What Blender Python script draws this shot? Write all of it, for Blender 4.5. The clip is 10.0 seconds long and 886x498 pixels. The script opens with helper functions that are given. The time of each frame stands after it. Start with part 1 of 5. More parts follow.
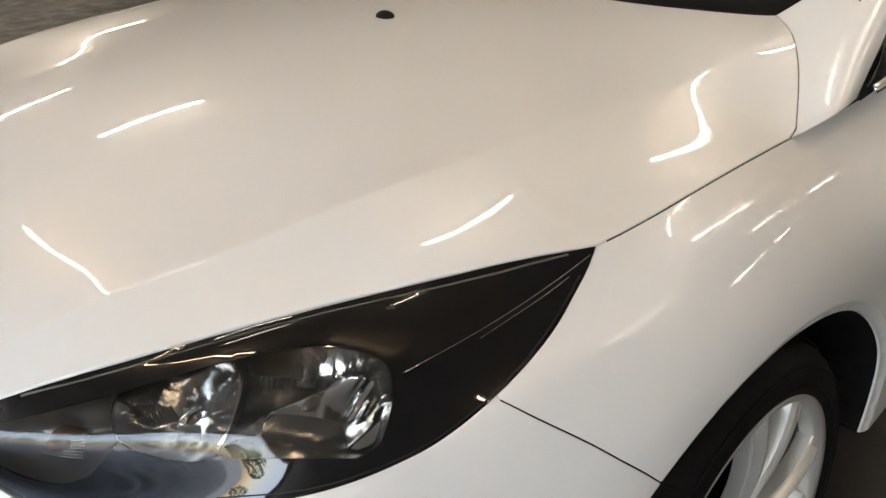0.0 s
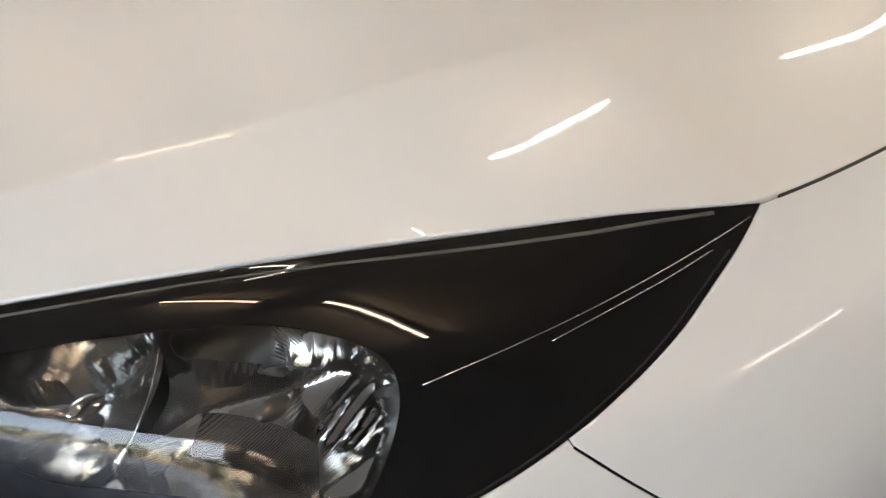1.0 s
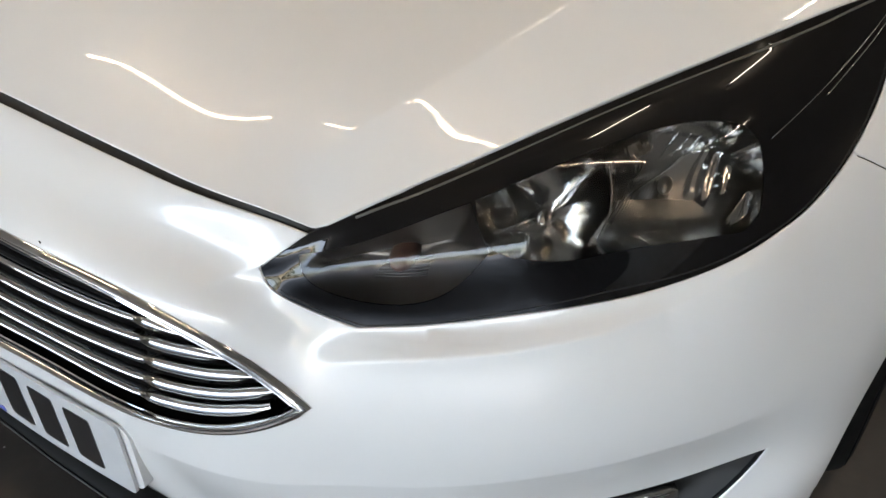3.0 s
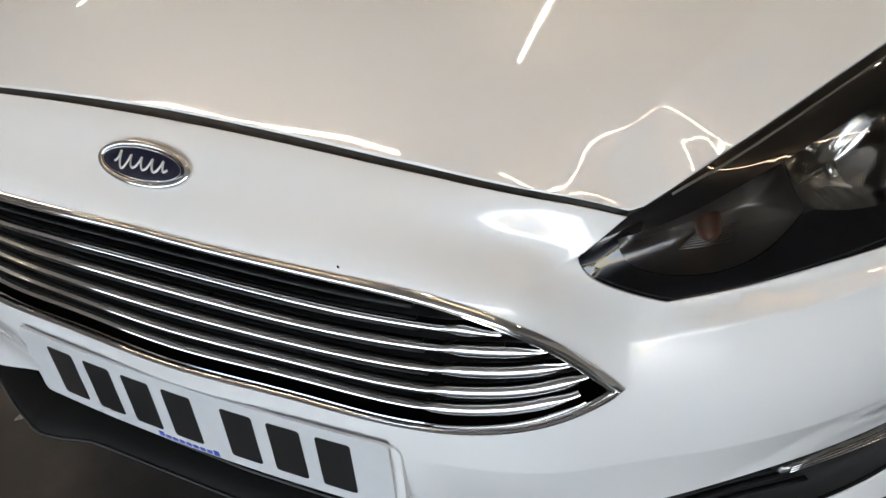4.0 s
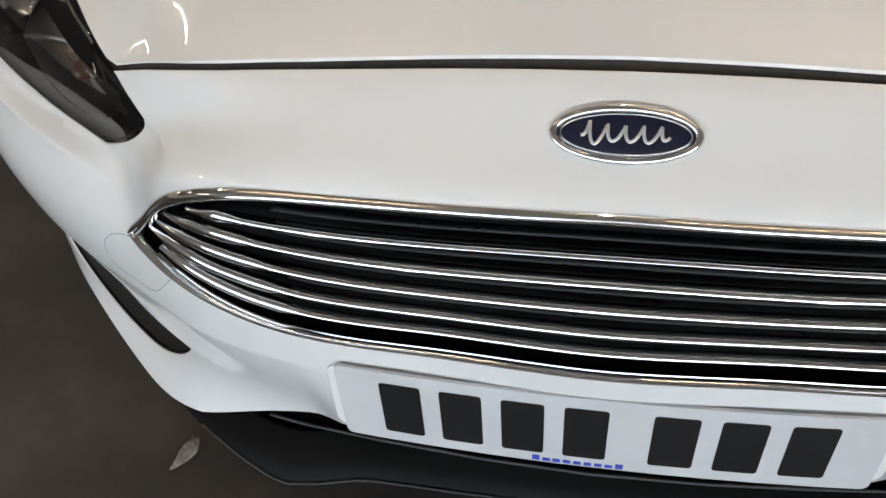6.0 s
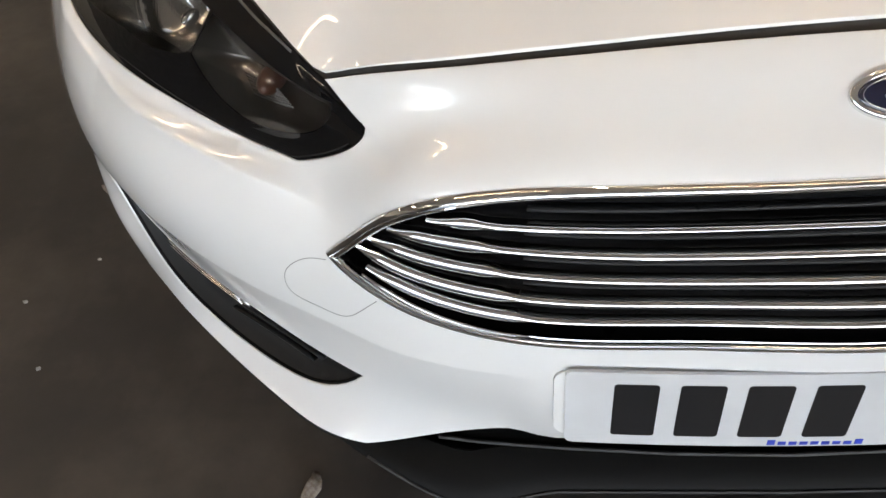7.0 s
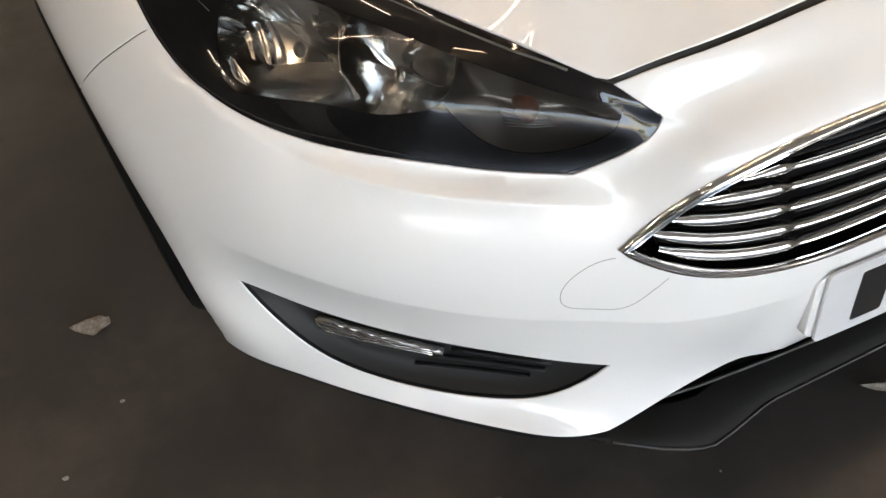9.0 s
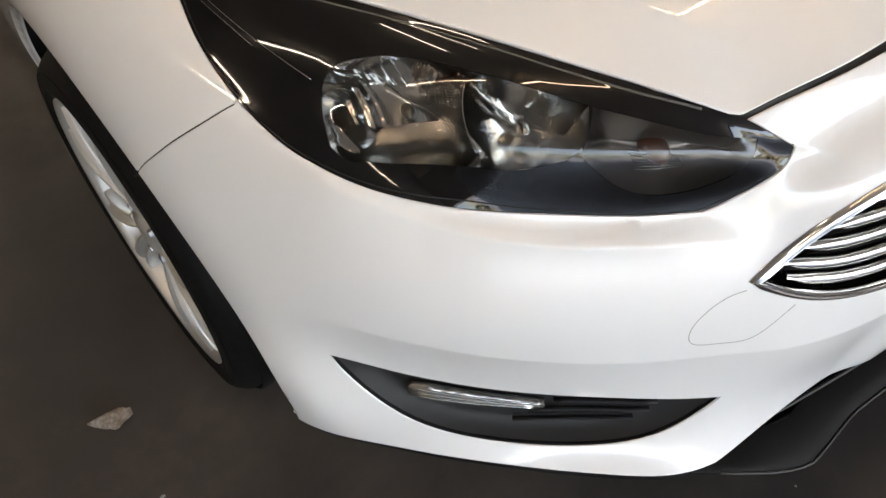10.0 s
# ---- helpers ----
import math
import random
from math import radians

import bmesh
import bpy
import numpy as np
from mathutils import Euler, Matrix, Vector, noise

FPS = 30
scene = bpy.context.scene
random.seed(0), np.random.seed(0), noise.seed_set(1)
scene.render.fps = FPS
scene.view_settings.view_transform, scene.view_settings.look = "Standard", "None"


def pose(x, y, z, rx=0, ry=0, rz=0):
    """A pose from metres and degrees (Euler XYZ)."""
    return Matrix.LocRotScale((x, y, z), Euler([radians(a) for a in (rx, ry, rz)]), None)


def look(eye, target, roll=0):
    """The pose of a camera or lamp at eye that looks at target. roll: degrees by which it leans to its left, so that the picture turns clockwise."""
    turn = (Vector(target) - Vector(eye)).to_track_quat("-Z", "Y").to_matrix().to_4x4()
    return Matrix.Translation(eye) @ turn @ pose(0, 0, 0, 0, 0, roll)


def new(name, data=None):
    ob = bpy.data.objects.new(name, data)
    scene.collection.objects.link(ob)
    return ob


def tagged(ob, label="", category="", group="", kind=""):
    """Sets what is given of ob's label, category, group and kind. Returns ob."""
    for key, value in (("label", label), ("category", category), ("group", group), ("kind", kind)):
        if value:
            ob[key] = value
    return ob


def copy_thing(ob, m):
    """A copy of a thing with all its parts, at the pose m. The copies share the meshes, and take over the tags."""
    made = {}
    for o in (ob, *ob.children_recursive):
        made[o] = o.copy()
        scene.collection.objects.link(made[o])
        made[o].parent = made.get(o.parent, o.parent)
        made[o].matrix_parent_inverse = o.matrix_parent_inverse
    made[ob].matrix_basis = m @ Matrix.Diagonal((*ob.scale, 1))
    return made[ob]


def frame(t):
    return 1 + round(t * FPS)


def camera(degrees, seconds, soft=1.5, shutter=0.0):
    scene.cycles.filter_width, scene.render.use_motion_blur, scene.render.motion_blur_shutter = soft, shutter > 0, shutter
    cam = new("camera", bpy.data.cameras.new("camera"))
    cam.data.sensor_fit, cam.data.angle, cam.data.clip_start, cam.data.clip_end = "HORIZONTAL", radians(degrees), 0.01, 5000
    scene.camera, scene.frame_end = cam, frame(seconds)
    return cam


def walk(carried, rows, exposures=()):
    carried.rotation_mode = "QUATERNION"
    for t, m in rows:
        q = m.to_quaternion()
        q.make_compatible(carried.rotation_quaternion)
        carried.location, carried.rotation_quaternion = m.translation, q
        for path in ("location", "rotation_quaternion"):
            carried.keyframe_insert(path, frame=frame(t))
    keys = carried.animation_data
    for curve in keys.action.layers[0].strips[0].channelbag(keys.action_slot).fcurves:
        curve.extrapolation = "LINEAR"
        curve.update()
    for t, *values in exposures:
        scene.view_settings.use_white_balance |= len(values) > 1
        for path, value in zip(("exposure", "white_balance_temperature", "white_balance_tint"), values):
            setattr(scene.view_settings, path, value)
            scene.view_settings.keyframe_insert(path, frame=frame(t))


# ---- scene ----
cam = camera(57.0, 10.0)
PATH = [
    (0.0, pose(1.2046, 0.0272, 1.1532, 63.78, 2.33, 44.59)),
    (0.5, pose(1.0467, 0.1801, 1.1045, 53.68, 0.13, 50.91)),
    (1.0, pose(1.0032, 0.2283, 1.0431, 55.82, -0.78, 52.05)),
    (1.5, pose(0.9763, 0.1898, 1.0690, 49.95, 0.06, 50.06)),
    (2.0, pose(1.0004, 0.0035, 1.1177, 51.14, 2.05, 45.05)),
    (2.5, pose(0.9809, -0.1219, 1.1610, 49.50, 1.47, 39.42)),
    (3.0, pose(0.8582, -0.1967, 1.1349, 48.66, 3.55, 33.96)),
    (3.2, pose(0.7837, -0.2209, 1.1177, 48.15, 5.00, 31.77)),
    (4.3, pose(0.4956, -0.4142, 1.1984, 47.26, 5.19, 20.57)),
    (4.5, pose(0.4393, -0.4217, 1.2162, 45.82, 4.95, 18.31)),
    (5.0, pose(0.2953, -0.3819, 1.1634, 43.50, 4.91, 13.30)),
    (5.5, pose(0.1510, -0.3789, 1.1162, 42.98, 4.54, 11.50)),
    (6.0, pose(-0.0236, -0.4006, 1.1325, 41.51, 4.76, 9.55)),
    (6.2, pose(-0.0994, -0.4416, 1.1432, 42.15, 4.51, 8.16)),
    (7.3, pose(-0.3850, -0.3673, 1.1100, 41.34, 5.27, -1.75)),
    (7.5, pose(-0.4430, -0.3400, 1.1152, 40.92, 5.61, -4.29)),
    (8.0, pose(-0.5601, -0.3331, 1.1247, 39.69, 6.17, -11.11)),
    (8.5, pose(-0.7032, -0.3735, 1.1699, 39.99, 5.21, -19.09)),
    (9.0, pose(-0.8028, -0.3179, 1.1715, 40.30, 4.98, -25.50)),
    (9.5, pose(-0.8850, -0.2017, 1.1523, 39.89, 6.17, -30.71)),
    (10.0, pose(-0.9667, -0.1861, 1.1821, 42.17, 4.43, -34.16)),
]
walk(cam, PATH, [(0.0, 3.57, 6750, 13), (0.5, 3.35, 6750, 13), (1.0, 3.53, 6650, 13), (1.5, 3.48, 6700, 13), (2.0, 3.55, 6620, 13), (2.5, 3.36, 6620, 12), (3.0, 3.31, 6660, 12), (4.5, 3.10, 6760, 13), (6.0, 3.15, 6860, 13), (7.5, 3.45, 7150, 16), (8.5, 3.47, 7150, 16), (9.0, 3.52, 7150, 15), (10.0, 3.53, 7150, 16)])

# ---- light ----
world = bpy.data.worlds.new("daylight")
world.use_nodes = True
scene.world = world
wn = world.node_tree
sky = wn.nodes.new("ShaderNodeTexSky")
sky.sky_type, sky.sun_disc = "NISHITA", False
sky.sun_elevation, sky.sun_rotation = radians(52), radians(150)
sky.dust_density, sky.air_density = 1.5, 1.0
wn.links.new(sky.outputs[0], wn.nodes["Background"].inputs[0])
wn.nodes["Background"].inputs[1].default_value = 0.15
sun_lamp = new("sun", bpy.data.lights.new("sun", "SUN"))
sun_lamp.data.energy, sun_lamp.data.angle, sun_lamp.data.color = 2.2, radians(0.5), (1, 0.98, 0.95)
sun_lamp.matrix_world = look((-3, -8, 12), (0, -9, 0))


# ---- materials ----
def material(name, color, rough=0.5, metal=0.0, coat=0.0, spec=0.5):
    m = bpy.data.materials.new(name)
    m.use_nodes = True
    b = m.node_tree.nodes["Principled BSDF"]
    b.inputs["Base Color"].default_value = (*color, 1)
    b.inputs["Roughness"].default_value = rough
    b.inputs["Metallic"].default_value = metal
    b.inputs["Coat Weight"].default_value = coat
    b.inputs["Coat Roughness"].default_value = 0.02
    b.inputs["Specular IOR Level"].default_value = spec
    return m


def add(m, kind, **values):
    n = m.node_tree.nodes.new("ShaderNode" + kind)
    for key, v in values.items():
        n.inputs[key.replace("_", " ")].default_value = v
    return n


def noise_of(m, scale, detail=4.0, rough=0.55):
    """A noise in object space, in metres."""
    co = add(m, "TexCoord")
    n = add(m, "TexNoise", Scale=scale, Detail=detail, Roughness=rough)
    m.node_tree.links.new(co.outputs["Object"], n.inputs["Vector"])
    return n


def spread(m, source, stops, target):
    r = m.node_tree.nodes.new("ShaderNodeValToRGB")
    e = r.color_ramp.elements
    while len(e) < len(stops):
        e.new(0.5)
    for el, (p, c) in zip(e, stops):
        el.position, el.color = p, (*c, 1)
    m.node_tree.links.new(source, r.inputs[0])
    m.node_tree.links.new(r.outputs[0], m.node_tree.nodes["Principled BSDF"].inputs[target])
    return r


def bumpy(m, source, strength, distance):
    n = add(m, "Bump", Strength=strength, Distance=distance)
    m.node_tree.links.new(source, n.inputs["Height"])
    m.node_tree.links.new(n.outputs[0], m.node_tree.nodes["Principled BSDF"].inputs["Normal"])
    return n


def g3(v):
    return (v, v, v)


paint = material("white_paint", (0.78, 0.78, 0.77), 0.32, coat=1.0)
nz = noise_of(paint, 900, 2)
bumpy(paint, nz.outputs[0], 0.012, 0.0004)
nz = noise_of(paint, 3, 5)
spread(paint, nz.outputs[0], [(0.3, (0.76, 0.76, 0.755)), (0.7, (0.80, 0.80, 0.79))], "Base Color")
chrome = material("chrome", (0.76, 0.76, 0.75), 0.05, metal=1)
nz = noise_of(chrome, 120, 3)
spread(chrome, nz.outputs[0], [(0.35, g3(0.045)), (0.75, g3(0.065))], "Roughness")
reflector_metal = material("reflector_metal", (0.55, 0.55, 0.54), 0.10, metal=1)
co = add(reflector_metal, "TexCoord")
wv = add(reflector_metal, "TexWave", Scale=150.0, Distortion=0.3)
reflector_metal.node_tree.links.new(co.outputs["Object"], wv.inputs["Vector"])
bumpy(reflector_metal, wv.outputs[0], 0.035, 0.002)
smoked = material("smoked_reflector", (0.26, 0.245, 0.23), 0.40, metal=1)
nz = noise_of(smoked, 25, 2)
bumpy(smoked, nz.outputs[0], 0.2, 0.003)
smoked_dark = material("smoked_chamber", (0.18, 0.165, 0.150), 0.32, metal=0.9)
nz = noise_of(smoked_dark, 30, 2)
bumpy(smoked_dark, nz.outputs[0], 0.2, 0.003)
ribbed_metal = material("ribbed_metal", (0.34, 0.34, 0.335), 0.22, metal=1)
co = add(ribbed_metal, "TexCoord")
wv = add(ribbed_metal, "TexWave", Scale=190.0, Distortion=0.0)
ribbed_metal.node_tree.links.new(co.outputs["Object"], wv.inputs["Vector"])
bumpy(ribbed_metal, wv.outputs[0], 0.5, 0.0012)
gloss_black = material("gloss_black_plastic", (0.006, 0.006, 0.007), 0.3, spec=0.07)
nz = noise_of(gloss_black, 40, 3)
spread(gloss_black, nz.outputs[0], [(0.3, g3(0.26)), (0.7, g3(0.36))], "Roughness")
satin_black = material("satin_black_plastic", (0.016, 0.016, 0.017), 0.32, spec=0.3)
nz = noise_of(satin_black, 60, 3)
spread(satin_black, nz.outputs[0], [(0.3, g3(0.27)), (0.7, g3(0.40))], "Roughness")
grain_black = material("grained_black_plastic", (0.010, 0.010, 0.011), 0.6, spec=0.06)
nz = noise_of(grain_black, 700, 2)
bumpy(grain_black, nz.outputs[0], 0.25, 0.0006)
nz = noise_of(grain_black, 9, 5)
spread(grain_black, nz.outputs[0], [(0.3, g3(0.5)), (0.7, g3(0.68))], "Roughness")
lip_black = material("lip_black_plastic", (0.008, 0.0077, 0.0074), 0.5, spec=0.08)
nz = noise_of(lip_black, 260, 3)
bumpy(lip_black, nz.outputs[0], 0.2, 0.0006)
niche_black = material("niche_black_plastic", (0.017, 0.0175, 0.018), 0.5, spec=0.25)
nz = noise_of(niche_black, 500, 2)
bumpy(niche_black, nz.outputs[0], 0.2, 0.0005)
light_glass = material("running_light_glass", (0.20, 0.195, 0.185), 0.08, metal=0.75, coat=1.0)
nz = noise_of(light_glass, 55, 1)
bumpy(light_glass, nz.outputs[0], 0.9, 0.006)
void_black = material("dark_liner", (0.004, 0.004, 0.004), 0.8, spec=0.1)
nz = noise_of(void_black, 30, 3)
spread(void_black, nz.outputs[0], [(0.3, g3(0.004)), (0.7, g3(0.010))], "Base Color")
rubber = material("rubber", (0.006, 0.006, 0.006), 0.6, spec=0.1)
nz = noise_of(rubber, 90, 4)
spread(rubber, nz.outputs[0], [(0.3, g3(0.004)), (0.7, g3(0.008))], "Base Color")
alloy = material("silver_alloy", (0.70, 0.69, 0.66), 0.34, metal=0.7, coat=0.25)
nz = noise_of(alloy, 60, 4)
spread(alloy, nz.outputs[0], [(0.3, g3(0.30)), (0.7, g3(0.40))], "Roughness")
plate_white = material("plate_white", (0.72, 0.73, 0.74), 0.25, coat=0.6)
nz = noise_of(plate_white, 14, 5)
spread(plate_white, nz.outputs[0], [(0.3, (0.58, 0.59, 0.60)), (0.7, (0.64, 0.65, 0.66))], "Base Color")
plate_black = material("plate_black", (0.012, 0.012, 0.013), 0.3, coat=0.5)
plate_blue = material("plate_blue", (0.03, 0.06, 0.45), 0.35)
badge_blue = material("badge_blue", (0.004, 0.006, 0.026), 0.12, coat=1)
amber = material("amber_bulb", (0.11, 0.045, 0.028), 0.45, coat=0.2)
satin_grey = material("satin_grey_plastic", (0.10, 0.097, 0.090), 0.45, spec=0.2)
nz = noise_of(satin_grey, 50, 3)
spread(satin_grey, nz.outputs[0], [(0.3, g3(0.40)), (0.7, g3(0.52))], "Roughness")
joint_grey = material("shaded_joint", (0.22, 0.22, 0.215), 0.6)
rib_grey = material("dark_grey_rib", (0.016, 0.016, 0.017), 0.45, spec=0.2)
lip_grey = material("mottled_grey_plastic", (0.06, 0.058, 0.055), 0.5)
nz = noise_of(lip_grey, 40, 4)
spread(lip_grey, nz.outputs[0], [(0.3, g3(0.018)), (0.7, g3(0.042))], "Base Color")
seal = material("rubber_seal", (0.02, 0.018, 0.017), 0.5)
nz = noise_of(seal, 60, 3)
spread(seal, nz.outputs[0], [(0.3, g3(0.012)), (0.7, g3(0.026))], "Base Color")


def lens_material(name, tint):
    m = bpy.data.materials.new(name)
    m.use_nodes = True
    t = m.node_tree
    t.nodes.remove(t.nodes["Principled BSDF"])
    out = t.nodes["Material Output"]
    clear, gl, mix, fr = (t.nodes.new("ShaderNode" + k) for k in ("BsdfTransparent", "BsdfGlossy", "MixShader", "Fresnel"))
    clear.inputs[0].default_value = (*tint, 1)
    gl.inputs["Roughness"].default_value = 0.02
    fr.inputs["IOR"].default_value = 1.5
    t.links.new(fr.outputs[0], mix.inputs[0])
    t.links.new(clear.outputs[0], mix.inputs[1])
    t.links.new(gl.outputs[0], mix.inputs[2])
    t.links.new(mix.outputs[0], out.inputs[0])
    return m


lens_clear = lens_material("clear_lens", (0.93, 0.93, 0.92))
lens_black = material("black_backed_lens", (0.0045, 0.0045, 0.005), 0.03, spec=0.5)
nz = noise_of(lens_black, 45, 3)
spread(lens_black, nz.outputs[0], [(0.3, g3(0.02)), (0.7, g3(0.05))], "Roughness")
glass_dark = material("tinted_glass", (0.008, 0.009, 0.010), 0.03, coat=1)

floor_mat = material("painted_concrete", (0.045, 0.04, 0.036), 0.4, spec=0.35)
nz = noise_of(floor_mat, 1.3, 7, 0.62)
spread(floor_mat, nz.outputs[0], [(0.32, (0.030, 0.030, 0.030)), (0.52, (0.058, 0.052, 0.047)), (0.70, (0.122, 0.104, 0.087))], "Base Color")
nz2 = noise_of(floor_mat, 6, 6, 0.6)
spread(floor_mat, nz2.outputs[0], [(0.3, g3(0.28)), (0.7, g3(0.55))], "Roughness")
nz3 = noise_of(floor_mat, 160, 3)
bumpy(floor_mat, nz3.outputs[0], 0.15, 0.001)
wall_mat = material("plaster", (0.42, 0.36, 0.29), 0.8)
nz = noise_of(wall_mat, 2.2, 6)
spread(wall_mat, nz.outputs[0], [(0.3, (0.72, 0.68, 0.62)), (0.7, (0.82, 0.78, 0.72))], "Base Color")
ceiling_mat = material("ceiling_paint", (0.55, 0.47, 0.38), 0.85)
nz = noise_of(ceiling_mat, 1.5, 5)
spread(ceiling_mat, nz.outputs[0], [(0.3, (0.60, 0.55, 0.48)), (0.7, (0.70, 0.65, 0.58))], "Base Color")
steel = material("galvanised_steel", (0.35, 0.35, 0.36), 0.4, metal=0.8)
nz = noise_of(steel, 8, 4)
spread(steel, nz.outputs[0], [(0.3, g3(0.3)), (0.7, g3(0.5))], "Roughness")
foliage_mat = material("foliage", (0.05, 0.10, 0.03), 0.6)
nz = noise_of(foliage_mat, 9, 5)
spread(foliage_mat, nz.outputs[0], [(0.3, (0.03, 0.06, 0.02)), (0.7, (0.10, 0.15, 0.05))], "Base Color")
asphalt = material("concrete_yard", (0.31, 0.33, 0.34), 0.85)
nz = noise_of(asphalt, 40, 6)
spread(asphalt, nz.outputs[0], [(0.3, (0.27, 0.285, 0.29)), (0.7, (0.35, 0.37, 0.38))], "Base Color")
grit_mat = material("pale_grit", (0.38, 0.36, 0.33), 0.7)
nz = noise_of(grit_mat, 300, 3)
spread(grit_mat, nz.outputs[0], [(0.3, g3(0.28)), (0.7, g3(0.45))], "Base Color")
leaf_mat = material("dry_leaf", (0.34, 0.27, 0.20), 0.7)
nz = noise_of(leaf_mat, 130, 4)
spread(leaf_mat, nz.outputs[0], [(0.35, (0.16, 0.125, 0.095)), (0.65, (0.30, 0.27, 0.235))], "Base Color")


def glow(name, color, strength):
    m = bpy.data.materials.new(name)
    m.use_nodes = True
    b = m.node_tree.nodes["Principled BSDF"]
    b.inputs["Base Color"].default_value = (*color, 1)
    b.inputs["Emission Color"].default_value = (*color, 1)
    b.inputs["Emission Strength"].default_value = strength
    return m


tube_warm = glow("warm_tube", (1.0, 0.90, 0.73), 6.8)
tube_orange = glow("amber_tube", (1.0, 0.77, 0.53), 6.0)


# ---- mesh helpers ----
def part(name, bm, mat, parent=None, label=""):
    """Link a bmesh as one mesh object under a thing or under a part."""
    me = bpy.data.meshes.new(name)
    bm.to_mesh(me)
    bm.free()
    return part_mesh(name, me, mat, parent, label)


def part_mesh(name, me, mat, parent=None, label=""):
    me.materials.append(mat)
    ob = new(name, me)
    if parent is not None:
        ob.parent = parent
    if label:
        tagged(ob, label)
    return ob


def smooth(ob, angle=None):
    for p in ob.data.polygons:
        p.use_smooth = True
    if angle:
        ob.data.set_sharp_from_angle(angle=radians(angle))
    return ob


def box_bm(x0, x1, y0, y1, z0, z1, bevel=0.0):
    bm = bmesh.new()
    bmesh.ops.create_cube(bm, size=1)
    for v in bm.verts:
        v.co = Vector((x0 + (v.co.x + 0.5) * (x1 - x0), y0 + (v.co.y + 0.5) * (y1 - y0), z0 + (v.co.z + 0.5) * (z1 - z0)))
    if bevel:
        bmesh.ops.bevel(bm, geom=bm.edges[:], offset=bevel, segments=2, affect="EDGES", profile=0.7)
    return bm


def mesh_of(name, verts, faces, normals=None):
    me = bpy.data.meshes.new(name)
    me.from_pydata([tuple(map(float, v)) for v in verts], [], [tuple(map(int, f)) for f in faces])
    for p in me.polygons:
        p.use_smooth = True
    if normals is not None:
        me.normals_split_custom_set_from_vertices([tuple(map(float, n)) for n in normals])
    me.update()
    return me


def sweep(points, section, closed=False, up=None, normals=None):
    """Verts and faces of a section, rows of (across, out), swept along points; out follows the given normals."""
    P = np.array(points, float)
    n, k = len(P), np.array(section).shape[-2]
    T = np.roll(P, -1, 0) - np.roll(P, 1, 0)
    if not closed:
        T[0], T[-1] = P[1] - P[0], P[-1] - P[-2]
    T /= np.linalg.norm(T, axis=1, keepdims=True)
    N = np.array(normals, float) if normals is not None else np.tile(np.array(up, float), (n, 1))
    N = N - (N * T).sum(1, keepdims=True) * T
    N /= np.linalg.norm(N, axis=1, keepdims=True)
    B = np.cross(T, N)
    sec = np.array(section, float)
    if sec.ndim == 2:
        sec = np.tile(sec, (n, 1, 1))
    V = P[:, None] + sec[:, :, :1] * B[:, None] + sec[:, :, 1:] * N[:, None]
    F = []
    for i in range(n if closed else n - 1):
        j = (i + 1) % n
        for a in range(k):
            b = (a + 1) % k
            F.append((i * k + a, i * k + b, j * k + b, j * k + a))
    if not closed:
        F.append(tuple(range(k))[::-1])
        F.append(tuple((n - 1) * k + a for a in range(k)))
    return V.reshape(-1, 3), F


def ring(w, h, n=10, power=2.0):
    """A rounded section, w across and h out."""
    a = np.arange(n) * 2 * np.pi / n
    c, s = np.cos(a), np.sin(a)
    return np.stack([w / 2 * np.sign(c) * np.abs(c) ** (2 / power), h / 2 * np.sign(s) * np.abs(s) ** (2 / power)], 1)


